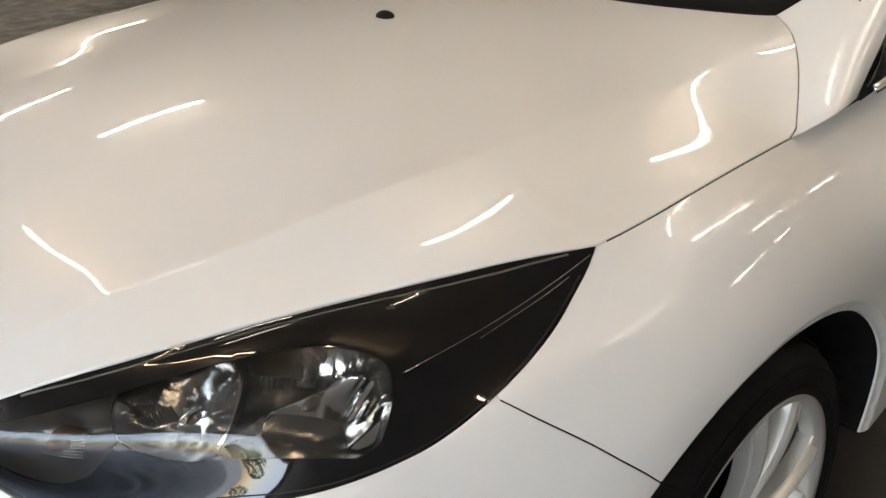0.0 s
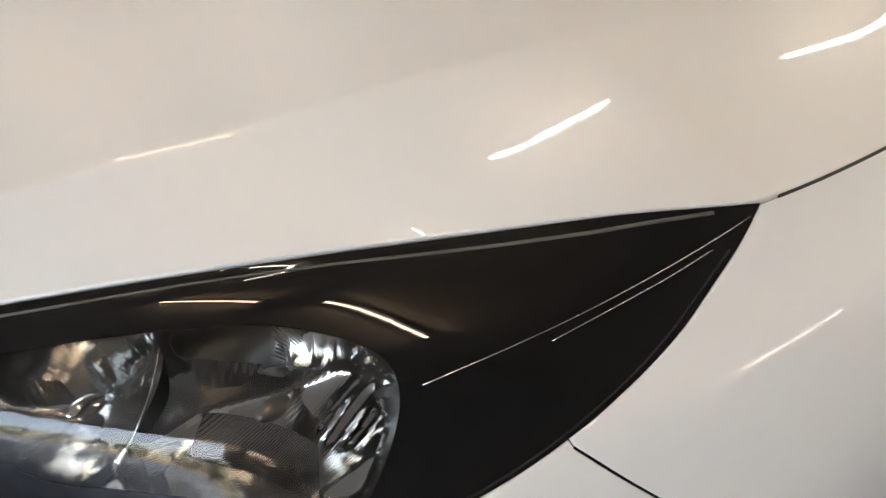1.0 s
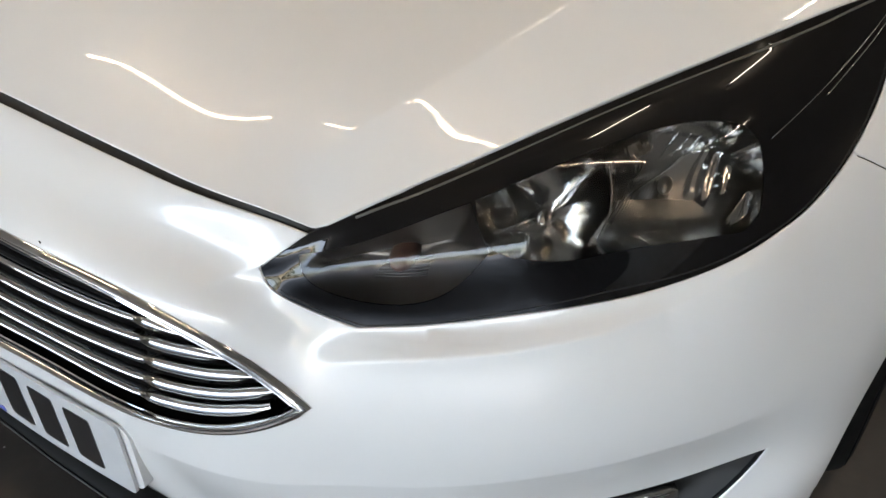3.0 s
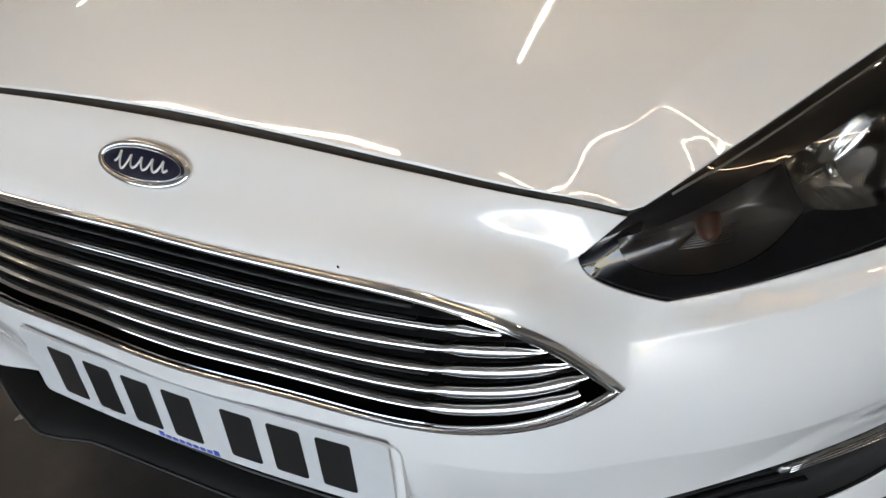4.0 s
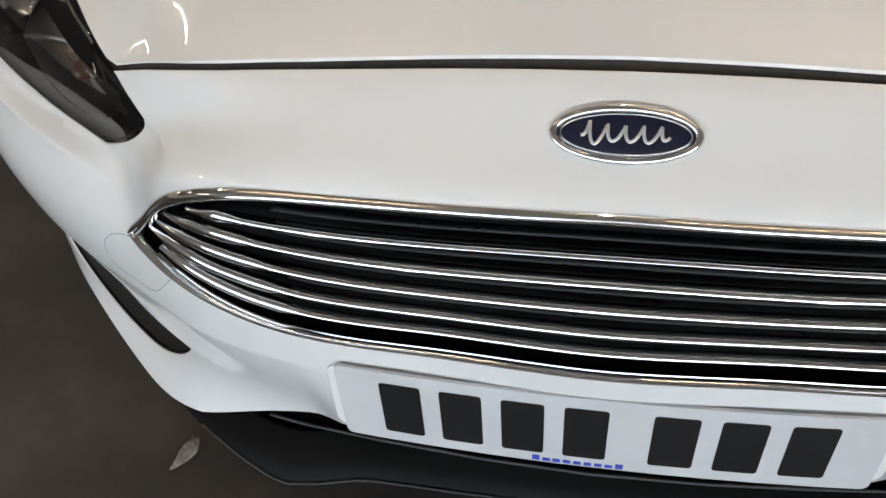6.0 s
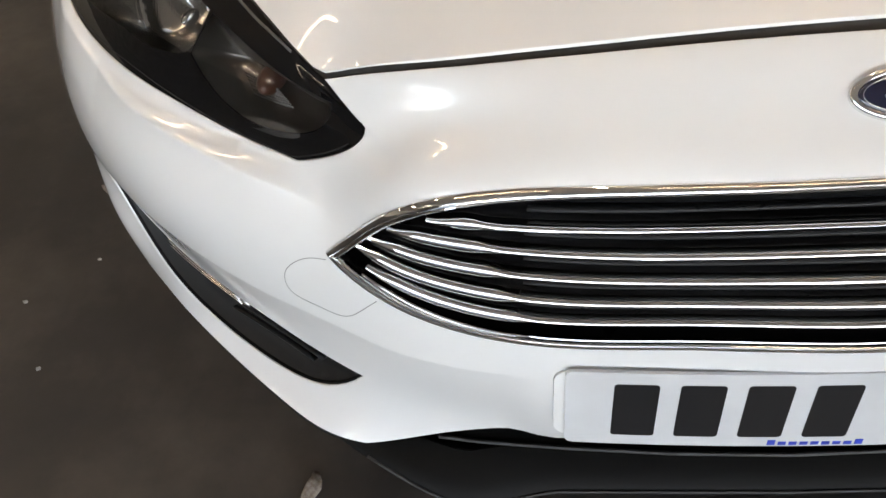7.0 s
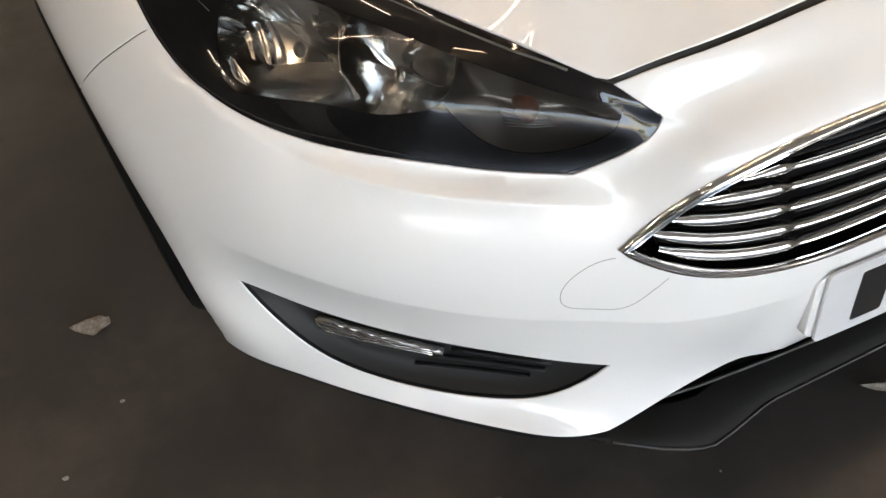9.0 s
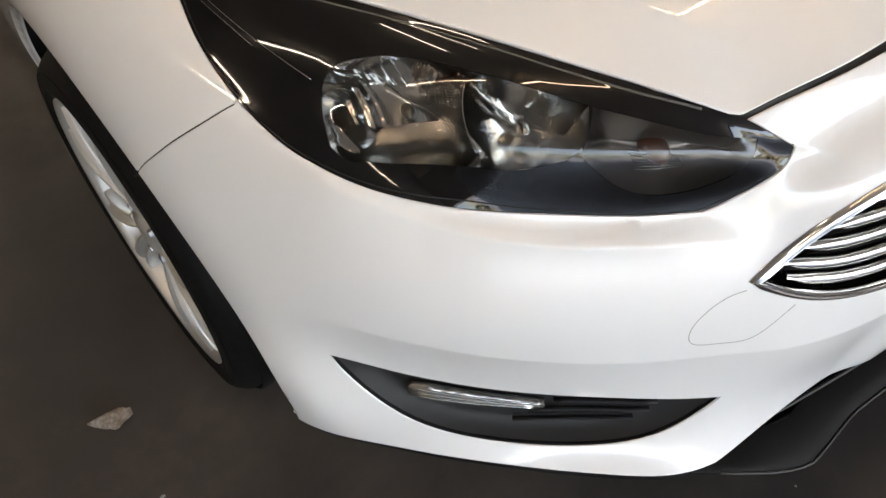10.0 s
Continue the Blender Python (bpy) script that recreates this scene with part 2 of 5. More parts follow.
# ---- body surface: control rows from under the bonnet edge down to the sill, from the centre round to the door ----
ROWS = (
    ((0.0, 0.19, 0.775), (0.16, 0.19, 0.773), (0.3, 0.19, 0.767), (0.4, 0.205, 0.76), (0.475, 0.245, 0.757), (0.55, 0.3, 0.766), (0.66, 0.46, 0.795), (0.755, 0.65, 0.812), (0.785, 0.8, 0.822), (0.795, 1.05, 0.83), (0.8, 1.35, 0.85)),
    ((0.0, 0.118, 0.752), (0.16, 0.118, 0.75), (0.3, 0.12, 0.742), (0.393, 0.134, 0.734), (0.466, 0.176, 0.731), (0.55, 0.258, 0.743), (0.668, 0.435, 0.777), (0.775, 0.63, 0.789), (0.804, 0.78, 0.8), (0.818, 1.05, 0.808), (0.834, 1.35, 0.82)),
    ((0.0, 0.078, 0.716), (0.16, 0.078, 0.717), (0.3, 0.084, 0.71), (0.383, 0.109, 0.696), (0.441, 0.127, 0.685), (0.561, 0.203, 0.702), (0.7, 0.36, 0.735), (0.807, 0.582, 0.747), (0.842, 0.75, 0.776), (0.863, 1.05, 0.78), (0.879, 1.35, 0.79)),
    ((0.0, 0.036, 0.676), (0.16, 0.036, 0.677), (0.303, 0.041, 0.673), (0.397, 0.072, 0.662), (0.449, 0.116, 0.644), (0.574, 0.187, 0.635), (0.712, 0.288, 0.657), (0.811, 0.462, 0.697), (0.869, 0.679, 0.732), (0.898, 1.05, 0.74), (0.916, 1.35, 0.75)),
    ((0.0, 0.015, 0.6), (0.16, 0.018, 0.6), (0.31, 0.036, 0.595), (0.411, 0.062, 0.591), (0.467, 0.097, 0.582), (0.593, 0.159, 0.582), (0.736, 0.264, 0.601), (0.836, 0.434, 0.628), (0.892, 0.622, 0.665), (0.927, 1.05, 0.68), (0.938, 1.35, 0.69)),
    ((0.0, 0.006, 0.5), (0.16, 0.016, 0.5), (0.31, 0.029, 0.5), (0.416, 0.054, 0.505), (0.481, 0.083, 0.51), (0.606, 0.144, 0.51), (0.745, 0.25, 0.515), (0.856, 0.411, 0.53), (0.903, 0.56, 0.56), (0.934, 1.05, 0.58), (0.943, 1.35, 0.58)),
    ((0.0, 0.004, 0.41), (0.16, 0.008, 0.41), (0.31, 0.022, 0.41), (0.41, 0.044, 0.41), (0.479, 0.076, 0.405), (0.603, 0.149, 0.4), (0.743, 0.262, 0.405), (0.868, 0.414, 0.42), (0.905, 0.55, 0.45), (0.934, 1.05, 0.46), (0.943, 1.35, 0.46)),
    ((0.0, 0.018, 0.33), (0.16, 0.018, 0.33), (0.31, 0.030, 0.325), (0.4, 0.045, 0.32), (0.475, 0.066, 0.31), (0.595, 0.145, 0.303), (0.74, 0.25, 0.31), (0.867, 0.396, 0.336), (0.902, 0.53, 0.36), (0.928, 1.05, 0.36), (0.933, 1.35, 0.36)),
    ((0.0, 0.06, 0.26), (0.16, 0.06, 0.26), (0.31, 0.040, 0.255), (0.41, 0.039, 0.255), (0.489, 0.049, 0.255), (0.6, 0.113, 0.258), (0.74, 0.24, 0.259), (0.865, 0.4, 0.258), (0.898, 0.52, 0.26), (0.921, 1.05, 0.26), (0.923, 1.35, 0.26)),
)
HALF = np.array(ROWS)
CAGE = np.concatenate([HALF[:, :0:-1] * (-1, 1, 1), HALF], 1)
KNOT_U = np.array([0.0, 0.16, 0.306, 0.404, 0.474, 0.614, 0.803, 1.012, 1.174, 1.581, 1.882])
KNOT_U = np.concatenate([-KNOT_U[:0:-1], KNOT_U])
KNOT_V = np.array([0.0, 0.055, 0.111, 0.18, 0.253, 0.349, 0.454, 0.546, 0.622])
U_END, V_END = 1.882, 0.622


def spline_weights(k, t):
    """The weights of the knots' values in the natural cubic spline at t."""
    n, step = len(k), np.diff(k)
    a, b = np.zeros((n, n)), np.zeros((n, n))
    a[0, 0] = a[-1, -1] = 1
    for i in range(1, n - 1):
        a[i, i - 1:i + 2] = step[i - 1], 2 * (step[i - 1] + step[i]), step[i]
        b[i, i - 1:i + 2] = 6 / step[i - 1], -6 / step[i - 1] - 6 / step[i], 6 / step[i]
    m = np.linalg.solve(a, b)
    i = np.clip(np.searchsorted(k, t) - 1, 0, n - 2)
    p = (k[i + 1] - t) / step[i]
    q = 1 - p
    e = np.eye(n)
    return p[:, None] * e[i] + q[:, None] * e[i + 1] + ((p ** 3 - p) * step[i] ** 2 / 6)[:, None] * m[i] + ((q ** 3 - q) * step[i] ** 2 / 6)[:, None] * m[i + 1]


def cage_skin(uv):
    return np.einsum("nv,vuk,nu->nk", spline_weights(KNOT_V, uv[:, 1]), CAGE, spline_weights(KNOT_U, uv[:, 0]))


def soft(d, r):
    """Zero below, d above, rounded over r."""
    return (np.sqrt(d * d + r * r) + d) / 2


def ease(a, b, t):
    """From 0 at a to 1 at b, smoothly."""
    t = np.clip((t - a) / (b - a), 0, 1)
    return t * t * t * (10 - 15 * t + 6 * t * t)


BELT = ((0.0, 0.30, 0.43, 0.56, 0.68, 0.81, 0.95, 1.05), (0.412, 0.412, 0.412, 0.400, 0.380, 0.366, 0.360, 0.358))
SHELF = ((0.474, 0.536, 0.605, 0.70, 0.79, 0.95, 1.0), (0.238, 0.225, 0.214, 0.204, 0.199, 0.190, 0.186))
FOOT = ((0.474, 0.53, 0.592, 0.651, 0.711, 0.83, 0.939, 0.976), (0.165, 0.194, 0.185, 0.178, 0.177, 0.181, 0.181, 0.175))
NOSE = np.array(((0.464, 0.112), (0.392, 0.171)))


def relief(uv):
    """Pressed lines: the belt crease of the bumper, the shelf below the headlight's foot, the swell of its lens."""
    u, v = np.abs(uv[:, 0]), uv[:, 1]
    belt = np.interp(u, *BELT)
    along = ease(0.25, 0.33, u) * ease(1.02, 0.86, u)
    down = soft(v - belt, 0.0013)
    h = -0.175 * along * down * np.clip(1 - down / 0.30, 0, 1)
    shelf = np.interp(u, *SHELF)
    foot = np.interp(u, *FOOT)
    along = ease(0.474, 0.512, u) * ease(0.985, 0.90, u) * ease(foot - 0.001, foot + 0.009, v)
    up = soft(shelf - v, 0.002)
    h = h - 0.20 * along * up * np.exp(-(up / 0.026) ** 2)
    past = soft(v - shelf, 0.0015)
    h = h + 0.0185 * along * ease(0.46, 0.60, u) * np.maximum(ease(0.90, 0.68, u), 0.32) * np.exp(-past / 0.046) * np.exp(-(up / 0.024) ** 2)
    way = (NOSE[1] - NOSE[0]) / np.linalg.norm(NOSE[1] - NOSE[0])
    run = ((u - NOSE[0, 0]) * way[0] + (v - NOSE[0, 1]) * way[1]) / np.linalg.norm(NOSE[1] - NOSE[0])
    side = soft((v - NOSE[0, 1]) * -way[0] + (u - NOSE[0, 0]) * way[1], 0.002)
    along = ease(1.1, 0.55, run) * ease(-1.0, -0.2, run)
    h = h - 0.28 * along * side * np.exp(-(side / 0.022) ** 2)
    s = np.clip((v - 0.057) / 0.127, 0, 1)
    along = ease(0.43, 0.63, u) * ease(1.00, 0.72, u)
    return h + (0.0055 + 0.0075 * ease(0.60, 0.74, u) * ease(0.96, 0.80, u)) * along * (s / 0.3) * ((1 - s) / 0.7) ** 2.33


def rim_distance(poly, q):
    """How far the points lie from a line."""
    a, b = np.asarray(poly)[:-1], np.asarray(poly)[1:]
    ab = b - a
    t = np.clip(((q[:, None] - a) * ab).sum(2) / np.maximum((ab ** 2).sum(1), 1e-12), 0, 1)
    return np.linalg.norm(q[:, None] - a - t[..., None] * ab, axis=2).min(1)


ARCH_EDGE = []


def flange(uv):
    """The narrow band round the wheel arch, turned in."""
    if not ARCH_EDGE:
        return np.zeros(len(uv))
    h = np.zeros(len(uv))
    near = np.abs(uv[:, 0]) > 0.95
    if near.any():
        q = np.abs(uv[near]) * (1, 1)
        h[near] = -0.50 * soft(0.015 - rim_distance(ARCH_EDGE[0], q), 0.0010)
    return h


def skin(uv):
    """Points of the body's surface at (u, v), in metres along and down it."""
    uv = np.asarray(uv, float).reshape(-1, 2)
    e = 1e-3
    n = np.cross(cage_skin(uv + (0, e)) - cage_skin(uv - (0, e)), cage_skin(uv + (e, 0)) - cage_skin(uv - (e, 0)))
    n /= np.linalg.norm(n, axis=1, keepdims=True)
    return cage_skin(uv) + n * (relief(uv) + flange(uv))[:, None]


def skin_normal(uv):
    uv = np.asarray(uv, float).reshape(-1, 2)
    e = 1e-4
    du = skin(uv + (e, 0)) - skin(uv - (e, 0))
    dv = skin(uv + (0, e)) - skin(uv - (0, e))
    n = np.cross(dv, du)
    return n / np.linalg.norm(n, axis=1, keepdims=True)


def bezier(ctrl, n=24):
    c = np.array(ctrl, float)
    d = len(c) - 1
    t = np.linspace(0, 1, n + 1)[:, None]
    return sum(math.comb(d, i) * t ** i * (1 - t) ** (d - i) * c[i] for i in range(d + 1))


def skin_at(y, z, guess):
    """The (u, v) at which the surface has that y and z."""
    w = np.array(guess, float)
    for _ in range(30):
        s = skin(w)[0]
        j = np.stack([(skin(w + d)[0] - s)[1:] / 1e-4 for d in np.eye(2) * 1e-4], 1)
        w = w + np.clip(np.linalg.solve(j, np.array((y, z)) - s[1:]), -0.04, 0.04)
        w = np.clip(w, (0.3, 0.0), (U_END, V_END))
    return w


def inside(poly, p):
    """Which points lie in the polygon."""
    poly, p = np.asarray(poly), np.asarray(p)
    hit = np.zeros(len(p), bool)
    for a, b in zip(poly, np.roll(poly, -1, 0)):
        if a[1] != b[1]:
            c = (a[1] > p[:, 1]) != (b[1] > p[:, 1])
            hit ^= c & (p[:, 0] < (b[0] - a[0]) * (p[:, 1] - a[1]) / (b[1] - a[1]) + a[0])
    return hit


def triangulate(lines, lo, hi, step, finer=()):
    """Triangles of a rectangle that keep to the given lines. finer: polygons with a smaller step."""
    from mathutils.geometry import delaunay_2d_cdt
    pts, edges = [], []
    for line in lines:
        i0 = len(pts)
        pts.extend(map(tuple, line))
        edges += [(i, i + 1) for i in range(i0, len(pts) - 1)]
    fixed = np.concatenate([np.concatenate([np.linspace(a, b, 5) for a, b in zip(l[:-1], l[1:])]) for l in map(np.asarray, lines)])

    def field(s):
        gx = np.arange(lo[0], hi[0] + s / 2, s)
        gy = np.arange(lo[1], hi[1] + s / 2, s)
        g = np.stack(np.meshgrid(gx, gy), -1)
        g[1::2, 1:-1, 0] += s / 2
        return g.reshape(-1, 2)

    sets = []
    rest = field(step)
    for poly, s in finer:
        rest = rest[~inside(poly, rest)]
        q = field(s)
        sets.append((q[inside(poly, q)], s))
    sets.append((rest, step))
    for q, s in sets:
        keep = np.ones(len(q), bool)
        for i in range(0, len(q), 500):
            d = ((q[i:i + 500, None] - fixed[None]) ** 2).sum(2).min(1)
            keep[i:i + 500] = d > (0.5 * s) ** 2
        q = q[keep & (q[:, 0] > lo[0] - 1e-9) & (q[:, 0] < hi[0] + 1e-9) & (q[:, 1] > lo[1] - 1e-9) & (q[:, 1] < hi[1] + 1e-9)]
        pts.extend(map(tuple, q))
    v, _, f, *_ = delaunay_2d_cdt([Vector(p) for p in pts], edges, [], 0, 1e-6)
    v = np.array([tuple(p) for p in v])
    tris = np.array([t for t in f if len(t) == 3])
    a = v[tris[:, 1]] - v[tris[:, 0]]
    b = v[tris[:, 2]] - v[tris[:, 0]]
    area = a[:, 0] * b[:, 1] - a[:, 1] * b[:, 0]
    tris = tris[np.abs(area) > 1e-9]
    return v, tris


def panel(name, P, N, tris, mat, parent, both=False, flip=False, gap=0.0015, lip=0.0012, deep=0.012, label=""):
    """A sheet with its edge drawn in by a gap, rounded by a lip and folded in. both: with its mirror half; flip: mirrored."""
    used = np.unique(tris)
    remap = -np.ones(len(P), int)
    remap[used] = np.arange(len(used))
    P, N, T = P[used].copy(), N[used].copy(), remap[tris]
    if both:
        twin = np.arange(len(P)) + len(P)
        mid = np.abs(P[:, 0]) < 1e-6
        twin[mid] = np.arange(len(P))[mid]
        N[mid, 0] = 0
        P2, N2 = P * (-1, 1, 1), N * (-1, 1, 1)
        P, N, T = np.concatenate([P, P2]), np.concatenate([N, N2]), np.concatenate([T, twin[T][:, ::-1]])
    if flip:
        P, N, T = P * (-1, 1, 1), N * (-1, 1, 1), T[:, ::-1]
    face = np.cross(P[T[:, 1]] - P[T[:, 0]], P[T[:, 2]] - P[T[:, 0]])
    turn = (face * N[T[:, 0]]).sum(1) < 0
    T[turn] = T[turn][:, ::-1]
    e = np.concatenate([T[:, [0, 1]], T[:, [1, 2]], T[:, [2, 0]]])
    opp = np.concatenate([T[:, 2], T[:, 0], T[:, 1]])
    key = np.sort(e, 1)
    _, inv, cnt = np.unique(key[:, 0] * len(P) + key[:, 1], return_inverse=True, return_counts=True)
    rim = cnt[inv.ravel()] == 1
    e, opp = e[rim], opp[rim]
    along = P[e[:, 1]] - P[e[:, 0]]
    along /= np.maximum(np.linalg.norm(along, axis=1, keepdims=True), 1e-9)
    inn = np.cross(N[e[:, 0]], along)
    acc = np.zeros_like(P)
    np.add.at(acc, e[:, 0], inn)
    np.add.at(acc, e[:, 1], inn)
    edge = np.unique(e)
    ins = acc[edge] / np.maximum(np.linalg.norm(acc[edge], axis=1, keepdims=True), 1e-9)
    base, nb = P[edge].copy(), N[edge]
    P[edge] = base + ins * (gap + lip)
    r1, r2 = base + ins * gap - nb * lip * 0.7, base + ins * gap - nb * deep
    n0 = len(P)
    at = {int(v): i for i, v in enumerate(edge)}
    m = len(edge)
    V = np.concatenate([P, r1, r2])
    NN = np.concatenate([N, (nb - ins) / np.sqrt(2), -ins])
    F = [tuple(t) for t in T]
    for a, b in e:
        i, j = at[int(a)], at[int(b)]
        F.append((int(b), int(a), n0 + i, n0 + j))
        F.append((n0 + j, n0 + i, n0 + m + i, n0 + m + j))
    return part_mesh(name, mesh_of(name, V, F, NN), mat, parent, label)


# outlines on the surface
TIP, TAIL, CORNER = (0.4743, 0.2865), (1.037, 0.0605), (0.4805, 0.082)


def curve_by(points, n=24):
    """A smooth line through the points."""
    p = np.array(points, float)
    k = np.r_[0, np.cumsum(np.linalg.norm(np.diff(p, axis=0), axis=1))]
    return spline_weights(k, np.linspace(0, k[-1], n + 1)) @ p


line_H = curve_by([(0, 0.055), (0.143, 0.056), (0.272, 0.057), (0.332, 0.056), (0.386, 0.0585), (0.433, 0.069), CORNER], 30)
line_U = curve_by([CORNER, (0.526, 0.062), (0.601, 0.053), (0.676, 0.053), (0.803, 0.055), (0.872, 0.053), (0.95, 0.051), TAIL], 50)
line_W = curve_by([(0.530, 0.194), (0.592, 0.185), (0.651, 0.178), (0.711, 0.177), (0.77, 0.179), (0.83, 0.181), (0.888, 0.182), (0.939, 0.181), (0.976, 0.175), (0.996, 0.160), (1.0, 0.132), (1.006, 0.099), (1.022, 0.079), TAIL], 90)
line_I = bezier([(0.4585, 0.1205), (0.480, 0.180), (0.530, 0.194)], 16)
line_in = bezier([CORNER, (0.4585, 0.1205)], 8)
line_G = bezier([TAIL, (1.29, 0.050), (1.545, 0.055)], 30)
line_G2 = bezier([(1.545, 0.055), (U_END, 0.055)])
line_GU = bezier([(0, 0.181), (0.111, 0.181), (0.259, 0.201), (0.342, 0.116), TIP], 60)
line_GL = bezier([(0, 0.346), (0.117, 0.346), (0.239, 0.348), (0.355, 0.381), TIP], 60)
line_FU = bezier([(0.9335, 0.436), (0.783, 0.469), (0.629, 0.468), (0.480, 0.498)])
line_FL = bezier([(0.9335, 0.436), (0.858, 0.629), (0.718, 0.526), (0.600, 0.634), (0.480, 0.498)], 32)
line_S = curve_by([(0.996, 0.160), (1.030, 0.181), (1.060, 0.208), (1.092, 0.2415), (1.134, 0.279), (1.182, 0.314), (1.215, 0.339), (1.235, 0.354)], 20)
line_K = bezier([(0.473, V_END), (0.430, 0.608), (0.395, 0.585), (0.335, 0.560), (0.2, 0.556), (0, 0.556)], 30)
ARCH_Y, ARCH_Z, ARCH_R, ARCH_H = 0.836, 0.27, 0.41, 0.368
line_A, w = [], (1.05, 0.6)
for ang in np.linspace(-4, 184, 60):
    y, z = ARCH_Y - ARCH_R * math.cos(radians(ang)), ARCH_Z + ARCH_H * math.sin(radians(ang))
    w = skin_at(y, max(z, 0.2605), w)
    line_A.append(tuple(w))
line_A = np.array(line_A)
ARCH_EDGE.append(line_A)
turn_A = np.gradient(line_A, axis=0)
turn_A = np.stack([turn_A[:, 1], -turn_A[:, 0]], 1) / np.linalg.norm(turn_A, axis=1, keepdims=True)
lamp_poly = np.concatenate([line_U[:-1], line_W[::-1][:-1], line_I[::-1][:-1], line_in[::-1][:-1]])
grille_poly = np.concatenate([line_GU[:-1], line_GL[::-1], [(-0.02, 0.346), (-0.02, 0.181)]])
fog_poly = np.concatenate([line_FU[:-1], line_FL[::-1][:-1]])
arch_poly = np.concatenate([line_A, [(line_A[-1][0], 0.7), (line_A[0][0], 0.7)]])
intake_poly = np.concatenate([line_K, [(-0.02, 0.556), (-0.02, 0.7), (0.473, 0.7)]])
k_tail = np.argmin(((line_W - line_S[0]) ** 2).sum(1))
line_S[0] = line_W[k_tail]
wing_poly = np.concatenate([line_S, [(1.3, 0.7), (2.2, 0.7), (2.2, -0.1), (1.05, -0.1)], line_W[k_tail:][::-1]])
top_poly = np.concatenate([line_H[:-1], line_U[:-1], line_G[:-1], line_G2, [(2.2, 0.055), (2.2, -0.2), (-0.1, -0.2), (-0.1, 0.055)]])

# lamp chambers, on the same surface
ridge_in = bezier([(0.728, 0.0875), (0.750, 0.115), (0.735, 0.1448)], 14)
ref_main = np.concatenate([curve_by([ridge_in[0], (0.782, 0.0902), (0.814, 0.0958), (0.853, 0.1095), (0.872, 0.127), (0.885, 0.143), (0.896, 0.1595)], 30), curve_by([(0.896, 0.1595), (0.888, 0.1645), (0.868, 0.1632), (0.829, 0.1565), (0.77, 0.1480), ridge_in[-1]], 24)[1:], ridge_in[::-1][1:]])
ref_inner = np.concatenate([bezier([(0.631, 0.0868), (0.68, 0.0860), ridge_in[0]], 14), ridge_in[1:], curve_by([ridge_in[-1], (0.705, 0.1425), (0.676, 0.1355), (0.650, 0.1235), (0.631, 0.0868)], 24)[1:]])
ref_ind = np.concatenate([bezier([(0.486, 0.1000), (0.56, 0.0850), (0.6275, 0.0870)], 14), bezier([(0.6275, 0.0870), (0.638, 0.108), (0.6465, 0.1240)], 8)[1:], curve_by([(0.6465, 0.1240), (0.612, 0.1520), (0.570, 0.1640), (0.532, 0.1550), (0.505, 0.128), (0.486, 0.1000)], 30)[1:]])
FANS = [np.array(p + p[:1]) for p in ([(0.764, 0.127), (0.79, 0.132), (0.845, 0.142), (0.866, 0.159), (0.829, 0.1535), (0.767, 0.1445)], [(0.742, 0.0925), (0.775, 0.0945), (0.772, 0.106), (0.752, 0.108)],
                                      [(0.640, 0.0925), (0.662, 0.0915), (0.672, 0.110), (0.656, 0.119)], [(0.668, 0.122), (0.70, 0.128), (0.712, 0.139), (0.684, 0.133)])]
FANS = [np.concatenate([np.linspace(p, q, 7)[:-1] for p, q in zip(f[:-1], f[1:])] + [f[-1:]]) for f in FANS]
side_lines = [bezier([(0, 0.055), (0, 0.181)], 14), bezier([(0, 0.181), (0, 0.346)], 18), bezier([(0, 0.346), (0, 0.556)], 22), bezier([(0, V_END), (U_END, V_END)], 180)]
def beside(line, *offsets):
    """The line, and others along it at small distances."""
    return [np.asarray(line) + (0, o) for o in offsets]


press = beside(np.stack([np.linspace(0.31, 0.90, 60), np.interp(np.linspace(0.31, 0.90, 60), *BELT)], 1), -0.0045, -0.0015, 0.0015, 0.0045)
press += beside(np.stack([np.linspace(0.484, 0.90, 50), np.interp(np.linspace(0.484, 0.90, 50), *SHELF)], 1), -0.0040, -0.0012, 0.0012, 0.0040)
press += beside(NOSE[0] + (NOSE[1] - NOSE[0]) * np.linspace(0.06, 0.97, 14)[:, None], -0.0035, 0.0, 0.0035)
press += [line_A[4:-4] + turn_A[4:-4] * o for o in (0.0125, 0.0145, 0.0165, 0.0185)]
uv, tris = triangulate(press + [line_H, line_U, line_W, line_I, line_in, line_G, line_G2, line_GU, line_GL, line_FU, line_FL, line_S, line_K, line_A, ref_main, ref_inner, ref_ind] + FANS + side_lines,
                       (0, 0), (U_END, V_END), 0.010, [(ref_main, 0.0028), (ref_inner, 0.0028), (lamp_poly, 0.005)])
SK, SN = skin(uv), skin_normal(uv)
SK[uv[:, 0] < 1e-7, 0] = 0
mid = uv[tris].mean(1)
on = {k: inside(p, mid) for k, p in (("lamp", lamp_poly), ("grille", grille_poly), ("fog", fog_poly), ("arch", arch_poly), ("intake", intake_poly), ("wing", wing_poly), ("top", top_poly), ("main", ref_main), ("inner", ref_inner), ("ind", ref_ind), *((("fan", i), f) for i, f in enumerate(FANS)))}
cut = on["lamp"] | on["grille"] | on["fog"] | on["arch"] | on["intake"] | on["top"]

# ---- the car ----
car = tagged(new("car"), "white five-door hatchback with glossy paint parked on a dark floor", "car")
bumper = panel("front_bumper", SK, SN, tris[~cut & ~on["wing"]], paint, car, both=True, gap=0.0009, label="glossy white painted front bumper and nose panel")
for flip in (False, True):
    panel("front_wing", SK, SN, tris[~cut & on["wing"]], paint, car, flip=flip, gap=0.0009, label="glossy white front wing over the wheel")

